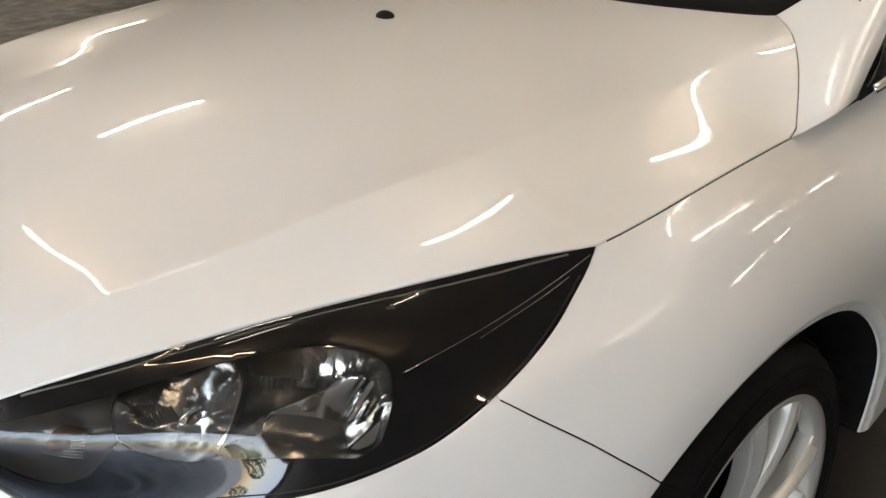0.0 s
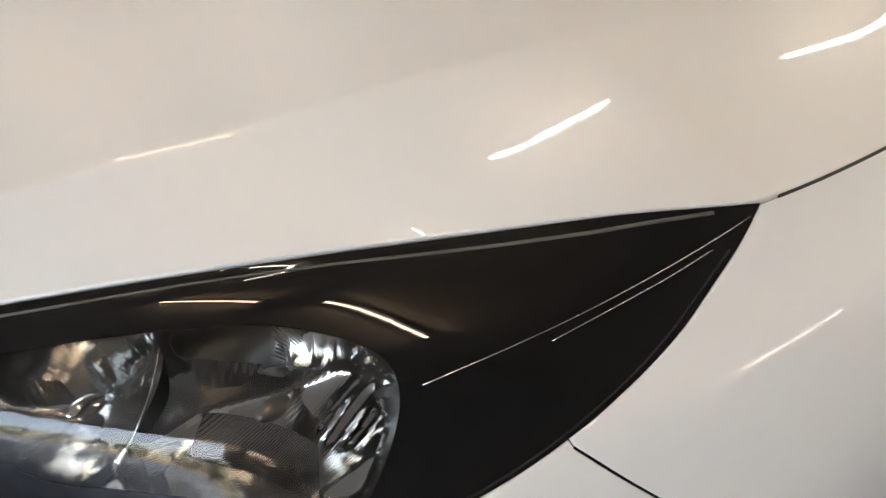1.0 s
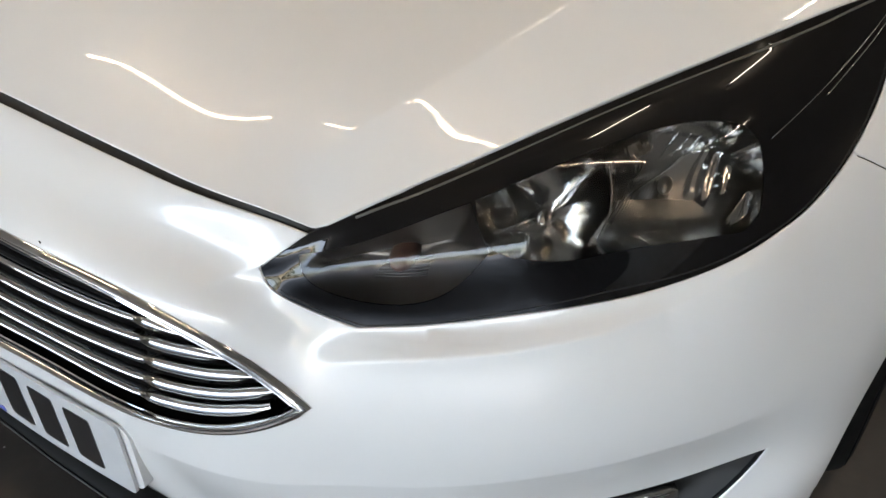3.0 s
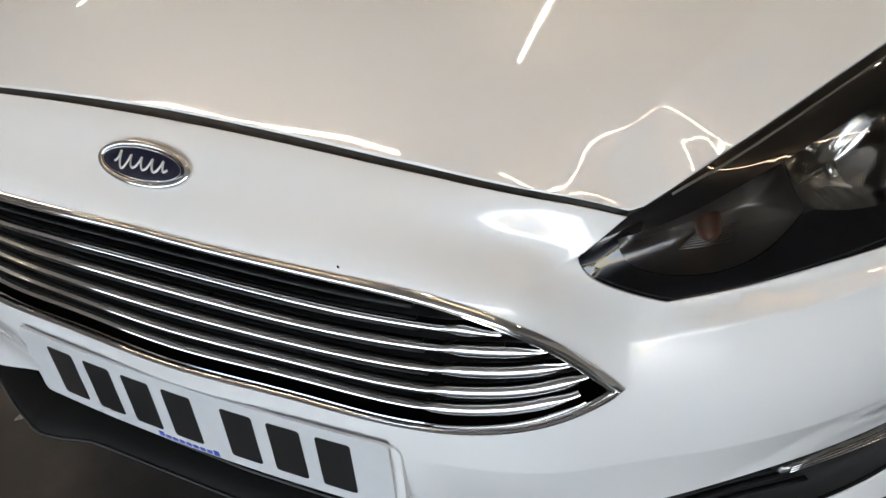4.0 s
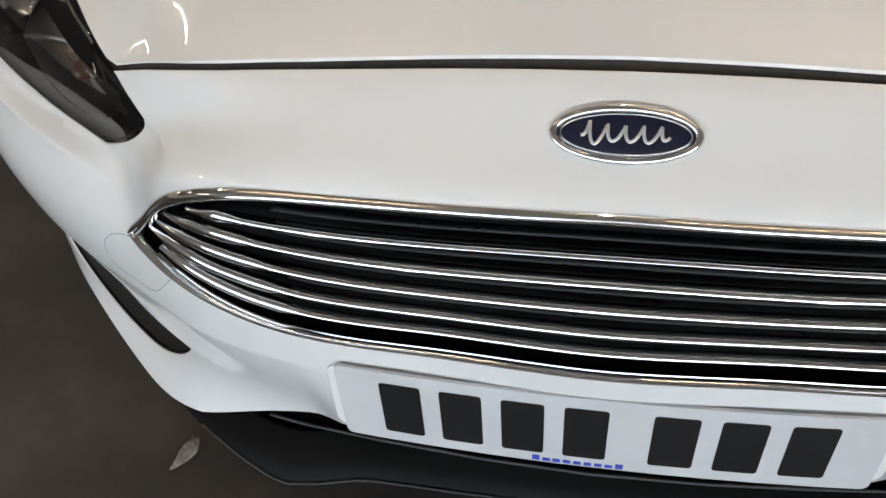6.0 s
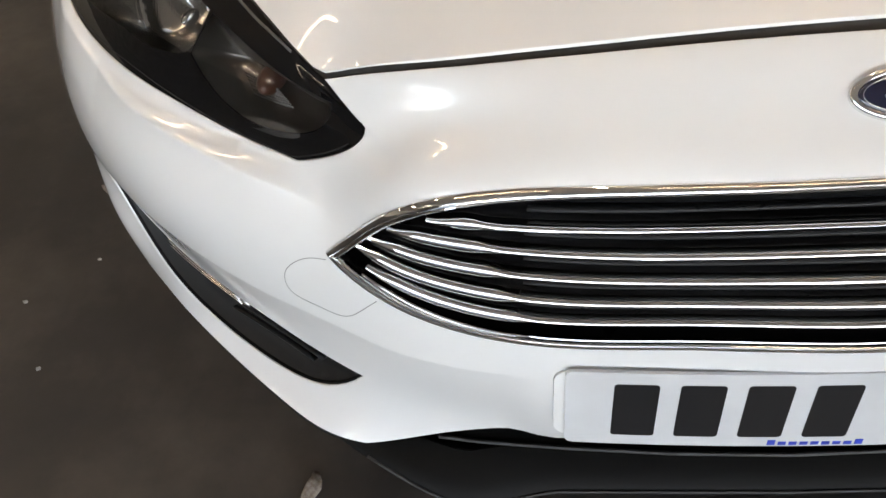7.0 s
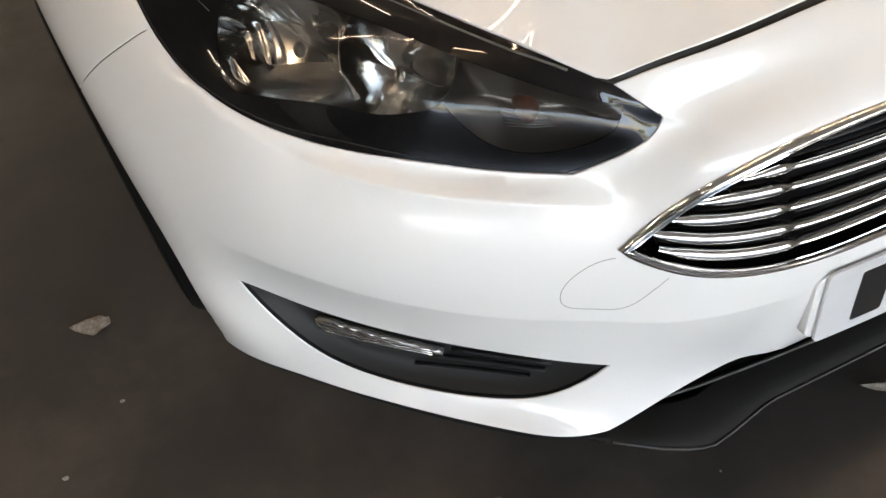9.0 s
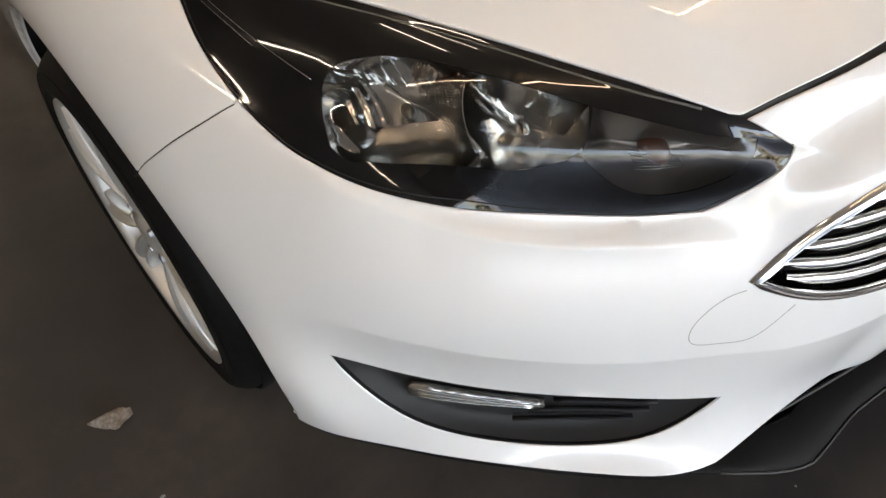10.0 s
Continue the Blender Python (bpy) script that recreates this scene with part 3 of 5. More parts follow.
# dark liner behind the joints
liner = tris[~inside(top_poly - (0, 0.012), mid) & ~(on["arch"] | on["grille"] | on["fog"] | on["intake"] | on["lamp"])]
V = SK - SN * 0.014
V2 = np.concatenate([V, V * (-1, 1, 1)])
part_mesh("body_liner", mesh_of("body_liner", V2, np.concatenate([liner, liner[:, ::-1] + len(V)])), void_black, car, "black liner behind the panel joints")

# ---- bonnet: a height field between the surface's upper edge and the windscreen ----
edge_pts = skin(np.concatenate([line_H[::2], line_U[2::3], line_G[2::2]]))
COWL = np.array([(0.823, 1.028, 0.812), (0.778, 1.13, 0.855), (0.735, 1.225, 0.888), (0.668, 1.280, 0.904), (0.60, 1.222, 0.906), (0.45, 1.192, 0.914), (0.0, 1.170, 0.930)])
SPINE = np.array([(0, 0.22, 0.7979), (0.2, 0.22, 0.7918), (0.38, 0.22, 0.7699), (0, 0.32, 0.8301), (0.2, 0.32, 0.8216), (0.38, 0.32, 0.7986), (0, 0.45, 0.8575), (0.2, 0.45, 0.8483), (0.38, 0.45, 0.8273), (0, 0.65, 0.886), (0.2, 0.65, 0.8792), (0.38, 0.65, 0.8675), (0, 0.85, 0.9089), (0.2, 0.85, 0.9044), (0.38, 0.85, 0.8917), (0, 1.05, 0.9247), (0.2, 1.05, 0.9217), (0.38, 1.05, 0.9103),
                  (0.6574, 0.55, 0.8127), (0.7033, 0.75, 0.8293), (0.7334, 0.95, 0.8355), (0.5203, 0.28, 0.7625), (0.5488, 0.35, 0.7818), (0.5821, 0.43, 0.7988)])
RIDGE = (0.1596, -0.1653, -0.3693, 0.7411, 0.3044)


def ridge_x(y):
    """Where the pressed line on the bonnet's side runs, seen from above."""
    return np.polyval(RIDGE, np.clip(y, 0.08, 1.25))


def crease(x, y):
    """The pressed line along each side of the bonnet: the sheet falls away outside it."""
    d = (np.abs(x) - ridge_x(y)) / np.sqrt(1 + np.polyval(np.polyder(RIDGE), np.clip(y, 0.08, 1.25)) ** 2)
    fade = np.clip((y - 0.10) / 0.12, 0, 1)
    return -fade * np.interp(y, (0.45, 0.66, 1.25), (0.375, 0.11, 0.08)) * (np.sqrt(d * d + 0.0032 ** 2) + d) / 2


data = np.concatenate([edge_pts, COWL[1:], SPINE])
data = np.concatenate([data, data[data[:, 0] > 1e-6] * (-1, 1, 1)])
_, pick = np.unique(np.round(data[:, :2], 4), axis=0, return_index=True)
data = data[pick]


def kernel(a, b):
    r2 = ((a[:, None, :2] - b[None, :, :2]) ** 2).sum(2)
    return 0.5 * r2 * np.log(r2 + 1e-12)


nd = len(data)
Km = np.zeros((nd + 3, nd + 3))
Km[:nd, :nd] = kernel(data, data) + np.eye(nd) * 6e-5
Km[:nd, nd:] = np.c_[np.ones(nd), data[:, :2]]
Km[nd:, :nd] = Km[:nd, nd:].T
Kw = np.linalg.solve(Km, np.r_[data[:, 2] - crease(data[:, 0], data[:, 1]), 0, 0, 0])


def bonnet_z(q):
    q = np.asarray(q, float)
    return kernel(q, data) @ Kw[:nd] + np.c_[np.ones(len(q)), q[:, :2]] @ Kw[nd:] + crease(q[:, 0], q[:, 1])


out_H, out_U, out_G = (skin(l)[:, :2] for l in (line_H, line_U, line_G))
out_H = out_H + np.stack([np.zeros(len(out_H)), np.linspace(0.0078, 0.0035, len(out_H))], 1)
out_U[0] = out_H[-1]
rear = np.concatenate([bezier(COWL[:, :2][:4], 16), bezier(COWL[:, :2][3:], 16)[1:]])
rear[0] = out_G[-1]
bonnet_poly = np.concatenate([out_H[:-1], out_U[:-1], out_G[:-1], rear])
bxy, btri = triangulate([out_H, out_U, out_G, rear, bezier([out_H[0], rear[-1]], 90)] + [np.stack([ridge_x(yy) + o, yy], 1) for yy in [np.linspace(0.19, 1.15, 90)] for o in (-0.010, -0.0055, -0.0026, -0.0008, 0.0008, 0.0026, 0.0055, 0.010)], (0, 0.05), (0.95, 1.35), 0.013)
bxy[np.abs(bxy[:, 0]) < 1e-6, 0] = 0
btri = btri[inside(np.concatenate([bonnet_poly, [(-0.01, rear[-1][1]), (-0.01, out_H[0][1])]]), bxy[btri].mean(1))]
ez = 5e-4
dzx = (bonnet_z(bxy + (ez, 0)) - bonnet_z(bxy - (ez, 0))) / (2 * ez)
dzy = (bonnet_z(bxy + (0, ez)) - bonnet_z(bxy - (0, ez))) / (2 * ez)
BN = np.stack([-dzx, -dzy, np.ones(len(bxy))], 1)
BN /= np.linalg.norm(BN, axis=1, keepdims=True)
BP = np.c_[bxy, bonnet_z(bxy)]
bonnet = panel("bonnet", BP, BN, btri, paint, car, both=True, gap=0.0025, lip=0.001, deep=0.016, label="glossy white bonnet with two pressed lines")

# rubber seal under the bonnet's front edge
sp = skin(line_H + (0, -0.004)) - skin_normal(line_H) * 0.010
sp = np.concatenate([sp[:0:-1] * (-1, 1, 1), sp])
V, F = sweep(sp, ring(0.020, 0.010, 8), up=(0, -0.6, 0.8))
part_mesh("bonnet_seal", mesh_of("bonnet_seal", V, F), seal, car, "black rubber seal in the joint of the bonnet")

# ---- headlights ----
def offset_mesh(name, pick, depth, mat, parent, flip, label=""):
    """Part of the skin, set in by a depth that differs from place to place."""
    used = np.unique(pick)
    remap = -np.ones(len(uv), int)
    remap[used] = np.arange(len(used))
    V = SK[used] - SN[used] * depth(uv[used])[:, None]
    F = remap[pick]
    face = np.cross(V[F[:, 1]] - V[F[:, 0]], V[F[:, 2]] - V[F[:, 0]])
    turn = (face * SN[used][F[:, 0]]).sum(1) < 0
    F[turn] = F[turn][:, ::-1]
    if flip:
        V, F = V * (-1, 1, 1), F[:, ::-1]
    return part_mesh(name, mesh_of(name, V, F), mat, parent, label)


def bowl(poly, floor, reach, start=0.0025):
    return lambda q: start + floor * (1 - (1 - np.clip(rim_distance(poly, q) / reach, 0, 1)) ** 2)


def dish(centre, wide, floor, pitch, amount, first):
    """A bowl behind a steep wall at its outer edge; past "first" it stands in upright flutes."""
    def depth(q):
        r = (((q - centre) / wide) ** 2).sum(1)
        hollow = 0.012 + floor * np.clip(1 - r, 0, 1)
        wall = np.clip(rim_distance(lamp_pair, q) / 0.004, 0, 1)
        s = (q[:, 0] - first) / pitch
        flute = np.abs(s - np.floor(s) - 0.5) * 2 * np.clip(s * pitch / 0.004, 0, 1) * np.clip((0.142 - q[:, 1]) / 0.003, 0, 1)
        return 0.0025 + wall * (hollow - amount * flute)
    return depth


i_main = len(ref_main) - len(ridge_in)
lamp_pair = np.concatenate([ref_inner[:15], ref_main[1:i_main + 1], ref_inner[28:]])
lamp_closed = np.concatenate([lamp_poly, lamp_poly[:1]])
chambers = on["main"] | on["inner"] | on["ind"]


def housing_depth(q):
    d = rim_distance(lamp_closed, q)
    t = np.clip(d / 0.030, 0, 1)
    return 0.0045 + 0.011 * t * t * (3 - 2 * t)


def tube_along(q, depth, section, flip, closed=False):
    P, N = skin(q), skin_normal(q)
    P = P - N * depth
    V, F = sweep(P, section, closed=closed, normals=N)
    if flip:
        V, F = V * (-1, 1, 1), [f[::-1] for f in F]
    return V, F


for flip in (False, True):
    lamp = offset_mesh("headlight", tris[on["lamp"] & ~chambers], housing_depth, gloss_black, car, flip, "swept-back headlight with a black housing and clear lens")
    offset_mesh("lens", tris[chambers], lambda q: np.full(len(q), 0.0012), lens_clear, lamp, flip, "clear headlight lens")
    offset_mesh("lens_border", tris[on["lamp"] & ~chambers], lambda q: np.full(len(q), 0.0012), lens_black, lamp, flip, "glossy black-backed border of the lens")
    main_bowl = dish((0.800, 0.122), (0.086, 0.052), 0.050, 0.0115, 0.0050, 0.838)
    inner_bowl = dish((0.686, 0.113), (0.056, 0.040), 0.046, 0.0100, 0.0, 0.80)
    fans = np.any([on["fan", i] for i in range(len(FANS))], axis=0)
    offset_mesh("reflector", tris[on["main"] & ~fans], main_bowl, reflector_metal, lamp, flip, "outer bowl of bright metal with upright flutes")
    offset_mesh("reflector", tris[on["inner"] & ~fans], inner_bowl, reflector_metal, lamp, flip, "inner bowl of bright metal")
    for i in range(len(FANS)):
        shape = main_bowl if i < 2 else inner_bowl
        offset_mesh("ribbed_facet", tris[on["fan", i] & (on["main"] | on["inner"])], lambda q: shape(q) - 0.0006, ribbed_metal, lamp, flip, "finely ribbed grey facet of the reflector")
    V, F = tube_along(ridge_in[1:-1], 0.0125, ring(0.0016, 0.0030, 6), flip)
    part_mesh("bulb_shield", mesh_of("bulb_shield", V, F), reflector_metal, lamp, "thin bright ring round the inner bowl")
    offset_mesh("indicator", tris[on["ind"]], bowl(ref_ind, 0.040, 0.030), smoked_dark, lamp, flip, "smoked indicator chamber")
    for i in range(7):
        v = 0.1245 + 0.0040 * i
        V, F = tube_along(np.array([(0.566 - 0.0022 * i, v), (0.585 - 0.0018 * i, v + 0.0012), (0.604 - 0.0014 * i, v)]), 0.024, ring(0.0014, 0.0016, 6), flip)
        part_mesh("indicator_rib", mesh_of("indicator_rib", V, F), smoked, lamp)
    V, F = tube_along(lamp_poly, 0.006, ring(0.005, 0.005, 6), flip, True)
    part_mesh("lamp_seal", mesh_of("lamp_seal", V, F), seal, lamp, "black rubber seal round the lens")
    q = line_U[3:-3] + np.array((0, 1)) * np.interp(np.linspace(0, 1, len(line_U) - 6), (0, 0.1, 0.85, 1), (0.004, 0.0085, 0.0085, 0.003))[:, None]
    V, F = tube_along(q, 0.0014, ring(0.0030, 0.0016, 6), flip)
    part_mesh("housing_edge", mesh_of("housing_edge", V, F), satin_grey, lamp, "satin grey edge strip")
    edge = np.concatenate([line_I[4:], line_W[1:-4]])
    mid_in = np.array((0.76, 0.115))
    q = edge + (mid_in - edge) / np.linalg.norm((mid_in - edge), axis=1, keepdims=True) * 0.0065
    V, F = tube_along(q, 0.0014, ring(0.0018, 0.0012, 6), flip)
    part_mesh("housing_edge", mesh_of("housing_edge", V, F), rib_grey, lamp, "dark grey edge strip")
    for ends in ([(1.028, 0.067), (0.985, 0.080), (0.93, 0.098), (0.872, 0.116)], [(1.002, 0.0795), (0.975, 0.0885), (0.945, 0.0985), (0.925, 0.106)]):
        V, F = tube_along(curve_by(ends, 20), 0.0, ring(0.0006, 0.0007, 6), flip)
        part_mesh("lens_rib", mesh_of("lens_rib", V, F), chrome, lamp, "fine moulded line on the lens")
    for (cu, cv), rad, mat, dep in (((0.805, 0.124), 0.0065, smoked, 0.044), ((0.690, 0.114), 0.0070, reflector_metal, 0.040), ((0.580, 0.122), 0.0120, amber, 0.033)):
        c, n = skin((cu, cv))[0], skin_normal((cu, cv))[0]
        fwd = Vector((0.25, -0.95, 0.1)).normalized()
        bm = bmesh.new()
        bmesh.ops.create_uvsphere(bm, u_segments=14, v_segments=10, radius=rad)
        for v in bm.verts:
            v.co.z *= 1.9
        turn = fwd.to_track_quat("Z", "Y").to_matrix()
        for v in bm.verts:
            v.co = turn @ v.co + Vector(c - n * dep)
            if flip:
                v.co.x *= -1
        if flip:
            bmesh.ops.reverse_faces(bm, faces=bm.faces[:])
        smooth(part("bulb", bm, mat, lamp, "amber indicator bulb" if mat is amber else "bright bulb cap"))

# ---- grille ----
gu = np.concatenate([line_GU, line_GL[::-1][1:]])
loop_half = gu
loop = np.concatenate([loop_half, (loop_half * (-1, 1))[::-1][1:-1]])
sel = tris[on["grille"]]
V = SK - SN * 0.042
V2 = np.concatenate([V, V * (-1, 1, 1)])
grille = part_mesh("grille", mesh_of("grille", V2, np.concatenate([sel[:, ::-1], sel + len(V)])), void_black, car, "black grille opening with five chrome bars")
wide = np.concatenate([np.interp(np.linspace(0, 1, len(line_GU)), (0, 0.5, 1), (0.0092, 0.0095, 0.0130)), np.interp(np.linspace(0, 1, len(line_GL) - 1), (0, 0.4, 1), (0.0120, 0.0088, 0.0084))])
wide = np.concatenate([wide, wide[::-1][1:-1]])
P, N = skin(loop), skin_normal(loop)
shape = np.array([(-0.50, -0.006), (-0.50, 0.0002), (-0.43, 0.0018), (-0.30, 0.0036), (-0.12, 0.0049), (0.04, 0.0052), (0.13, 0.0044), (0.19, 0.0028), (0.26, 0.0028), (0.31, 0.0042), (0.40, 0.0044), (0.47, 0.0034), (0.50, 0.0012), (0.50, -0.006)])
sec = np.stack([shape * (w, 1) for w in wide])
V, F = sweep(P, sec, closed=True, normals=N)
part_mesh("grille_surround", mesh_of("grille_surround", V, F), chrome, grille, "polished chrome grille surround").data.set_sharp_from_angle(angle=radians(38))
# inner black wall of the opening
shell = loop
V = np.concatenate([skin(shell) - skin_normal(shell) * 0.004, skin(shell) - skin_normal(shell) * 0.046])
n = len(shell)
part_mesh("grille_wall", mesh_of("grille_wall", V, [(i, (i + 1) % n, n + (i + 1) % n, n + i) for i in range(n)]), gloss_black, grille)
xs = np.linspace(0, 0.46, 60)
top_v = np.interp(xs, line_GU[:, 0], line_GU[:, 1])
low_v = np.interp(xs, line_GL[:, 0], line_GL[:, 1])
BAR = np.array([(-0.50, -0.006), (-0.50, -0.0012), (-0.44, 0.0006), (-0.30, 0.0024), (-0.10, 0.0037), (0.10, 0.0041), (0.28, 0.0036), (0.42, 0.0020), (0.50, -0.0006), (0.50, -0.006)])
STEPS = (0.326, 0.319, 0.311, 0.302, 0.293)
roof_v = 0.181 + 0.001 * (xs / 0.3) ** 2
for k, f in enumerate((0.245, 0.400, 0.563, 0.734, 0.892)):
    v = roof_v + f * (low_v - roof_v)
    keep = v > top_v + (0.018, 0.013, 0.010, 0.009, 0.009)[k]
    last = max(np.argmin(keep) - 1, 2) if not keep.all() else len(xs) - 1
    if k == 4:
        last = min(last, np.searchsorted(xs, 0.436))
    q = np.stack([xs[:last + 1], v[:last + 1]], 1)
    grow = np.clip((q[:, 0] - STEPS[k]) / 0.012, 0, 1)
    taper = np.clip((q[-1, 0] - q[:, 0]) / 0.030, 0.35, 1) ** 0.7
    high = (0.0064 + 0.0066 * grow) * taper
    q[:, 1] -= grow * 0.0030
    q = np.concatenate([(q * (-1, 1))[:0:-1], q])
    high = np.concatenate([high[:0:-1], high])
    P, N = skin(q), skin_normal(q)
    depth = np.concatenate([grow[:0:-1], grow]) * -0.004 + 0.013
    sec = np.stack([BAR * (h, 1) for h in high])
    V, F = sweep(P - N * depth[:, None], sec, normals=N)
    part_mesh("grille_bar", mesh_of("grille_bar", V, F), chrome, grille, "chrome bar with wider ends").data.set_sharp_from_angle(angle=radians(32))
    # black web behind each bar
    V, F = sweep(P - N * 0.030, ring(0.006, 0.030, 6, 4), normals=N)
    part_mesh("bar_web", mesh_of("bar_web", V, F), satin_black, grille)
    inner = np.abs(q[:, 0]) < 0.30
    q2 = q[inner] - (0, 0.0125)
    V, F = sweep(skin(q2) - skin_normal(q2) * 0.024, ring(0.004, 0.012, 6, 3), normals=skin_normal(q2))
    part_mesh("black_rib", mesh_of("black_rib", V, F), satin_black, grille)
    if k == 4:
        q2 = q[np.abs(q[:, 0]) < 0.40] + (0, 0.0095)
        V, F = sweep(skin(q2) - skin_normal(q2) * 0.026, ring(0.006, 0.014, 6, 3), normals=skin_normal(q2))
        part_mesh("black_rib", mesh_of("black_rib", V, F), satin_black, grille)

# ---- number plate ----
PLATE_Z, TILT = 0.412, 0.107


def plate_point(s, h, out=0.0):
    return (s, 0.144 * s * s + h * math.sin(TILT) - out * math.cos(TILT) - 0.0, PLATE_Z + h * math.cos(TILT) + out * math.sin(TILT))


def plate_slab(x0, x1, h0, h1, base, top, corner=0.0, n=40):
    """A slab that follows the plate's bend."""
    bm = bmesh.new()
    if corner:
        outline = []
        for cx, cz, a0 in ((x1 - corner, h1 - corner, 0), (x0 + corner, h1 - corner, 90), (x0 + corner, h0 + corner, 180), (x1 - corner, h0 + corner, 270)):
            outline += [(cx + corner * math.cos(radians(a0 + d)), cz + corner * math.sin(radians(a0 + d))) for d in range(0, 91, 15)]
    else:
        outline = [(x1, h1), (x0, h1), (x0, h0), (x1, h0)]
    xs = sorted({round(p[0], 6) for p in outline} | {round(x, 6) for x in np.linspace(x0, x1, n)})

    def span(x):
        hs = []
        for (ax, ah), (bx, bh) in zip(outline, outline[1:] + outline[:1]):
            if abs(bx - ax) > 1e-9 and min(ax, bx) - 1e-9 <= x <= max(ax, bx) + 1e-9:
                hs.append(ah + (bh - ah) * (x - ax) / (bx - ax))
            elif abs(bx - ax) <= 1e-9 and abs(x - ax) < 1e-6:
                hs += [ah, bh]
        return min(hs), max(hs)

    cols = []
    for x in xs:
        lo, hi = span(x)
        cols.append([bm.verts.new(plate_point(x, hh, o)) for hh, o in ((lo, base), (hi, base), (hi, top), (lo, top))])
    for a, b in zip(cols, cols[1:]):
        for i in range(4):
            bm.faces.new((a[i], a[(i + 1) % 4], b[(i + 1) % 4], b[i]))
    bm.faces.new(cols[0])
    bm.faces.new(cols[-1][::-1])
    bmesh.ops.recalc_face_normals(bm, faces=bm.faces[:])
    return bm


plate = part("number_plate", plate_slab(-0.26, 0.26, -0.0555, 0.0555, 0.0, 0.0035, 0.008), plate_white, car, "white number plate with dark bars")
xk = -0.219
for k in range(7):
    part("character_bar", plate_slab(xk + 0.004, xk + 0.046, -0.0395, 0.0395, 0.0034, 0.0041, 0.004, 6), plate_black, plate)
    xk += 0.061 + (0.022 if k == 3 else 0)
for k in range(9):
    tall = 0.0080 if k in (0, 8) else 0.0052
    part("lettering_bar", plate_slab(-0.062 + k * 0.0104, -0.0545 + k * 0.0104, -0.0530, -0.0530 + tall, 0.0034, 0.0040, 0, 3), plate_blue, plate)
# raised pad of the bumper behind the plate
pad = part("plate_pad", plate_slab(-0.271, 0.271, -0.050, 0.050, -0.014, -0.0012, 0.016), paint, bumper, "white moulded pad behind the plate")
mod = pad.modifiers.new("soft_edge", "BEVEL")
mod.width, mod.segments, mod.limit_method, mod.angle_limit = 0.0035, 3, "ANGLE", radians(50)
smooth(pad, 40)

# ---- badge ----
bc = skin((0, 0.1055))[0]
bn = Vector(skin_normal((0, 0.1055))[0])
bt = Matrix.Translation(Vector(bc) + bn * 0.001) @ bn.to_track_quat("Z", "Y").to_matrix().to_4x4()
if (bt.to_3x3() @ Vector((1, 0, 0))).x < 0.5:
    bt = bt @ Matrix.Rotation(radians(90), 4, "Z")


def oval_bm(a, b, height, dome, n=48, hole=0.0):
    bm = bmesh.new()
    rings = []
    rows = ((1, 0), (1, height * 0.6), (0.97, height), (0.9, height + dome * 0.35), (0.6, height + dome * 0.8), (0.3, height + dome)) if not hole else ((1, 0), (1.0, height * 0.5), (0.965, height * 0.95), (0.93, height), (0.89, height * 0.85), (hole, height * 0.3))
    for s, z in rows:
        rings.append([bm.verts.new((a * s * math.cos(t), (b * s if not hole else b - a * (1 - s)) * math.sin(t), z)) for t in (2 * math.pi * i / n for i in range(n))])
    for r, q in zip(rings, rings[1:]):
        for i in range(n):
            bm.faces.new((r[i], r[(i + 1) % n], q[(i + 1) % n], q[i]))
    if not hole:
        bm.faces.new(rings[-1])
    return bm


badge = smooth(part("badge", oval_bm(0.0520, 0.0180, 0.0040, 0.0014), badge_blue, car, "dark blue oval badge with a chrome rim"))
badge_rim = smooth(part("badge_rim", oval_bm(0.0575, 0.0232, 0.0050, 0, hole=0.885), chrome, badge))
line = np.array([(0.0482 * math.cos(t), 0.0152 * math.sin(t), 0.0052) for t in np.arange(60) * 2 * math.pi / 60])
V, F = sweep(line, ring(0.0009, 0.0006, 6), closed=True, up=(0, 0, 1))
badge_line = part_mesh("badge_line", mesh_of("badge_line", V, F), chrome, badge)
# a plain wavy silver ribbon across the oval
run = np.linspace(0, 1, 73)
wave = np.stack([-0.033 + 0.066 * run + 0.0022 * np.sin(run * 31.4), np.interp(run, (0, 0.18, 0.3, 1), (0.0092, 0.0085, 0.0058, 0.0062)) * np.sin(run * 31.4 - 0.9) * np.interp(run, (0, 0.06, 0.94, 1), (0.3, 1, 1, 0.3)) + 0.0005, np.full(73, 0.0056)], 1)
V, F = sweep(wave, ring(0.0027, 0.0012, 8), up=(0, 0, 1))
part_mesh("badge_ribbon", mesh_of("badge_ribbon", V, F), alloy, badge, "plain wavy silver ribbon")
badge.matrix_world = bt

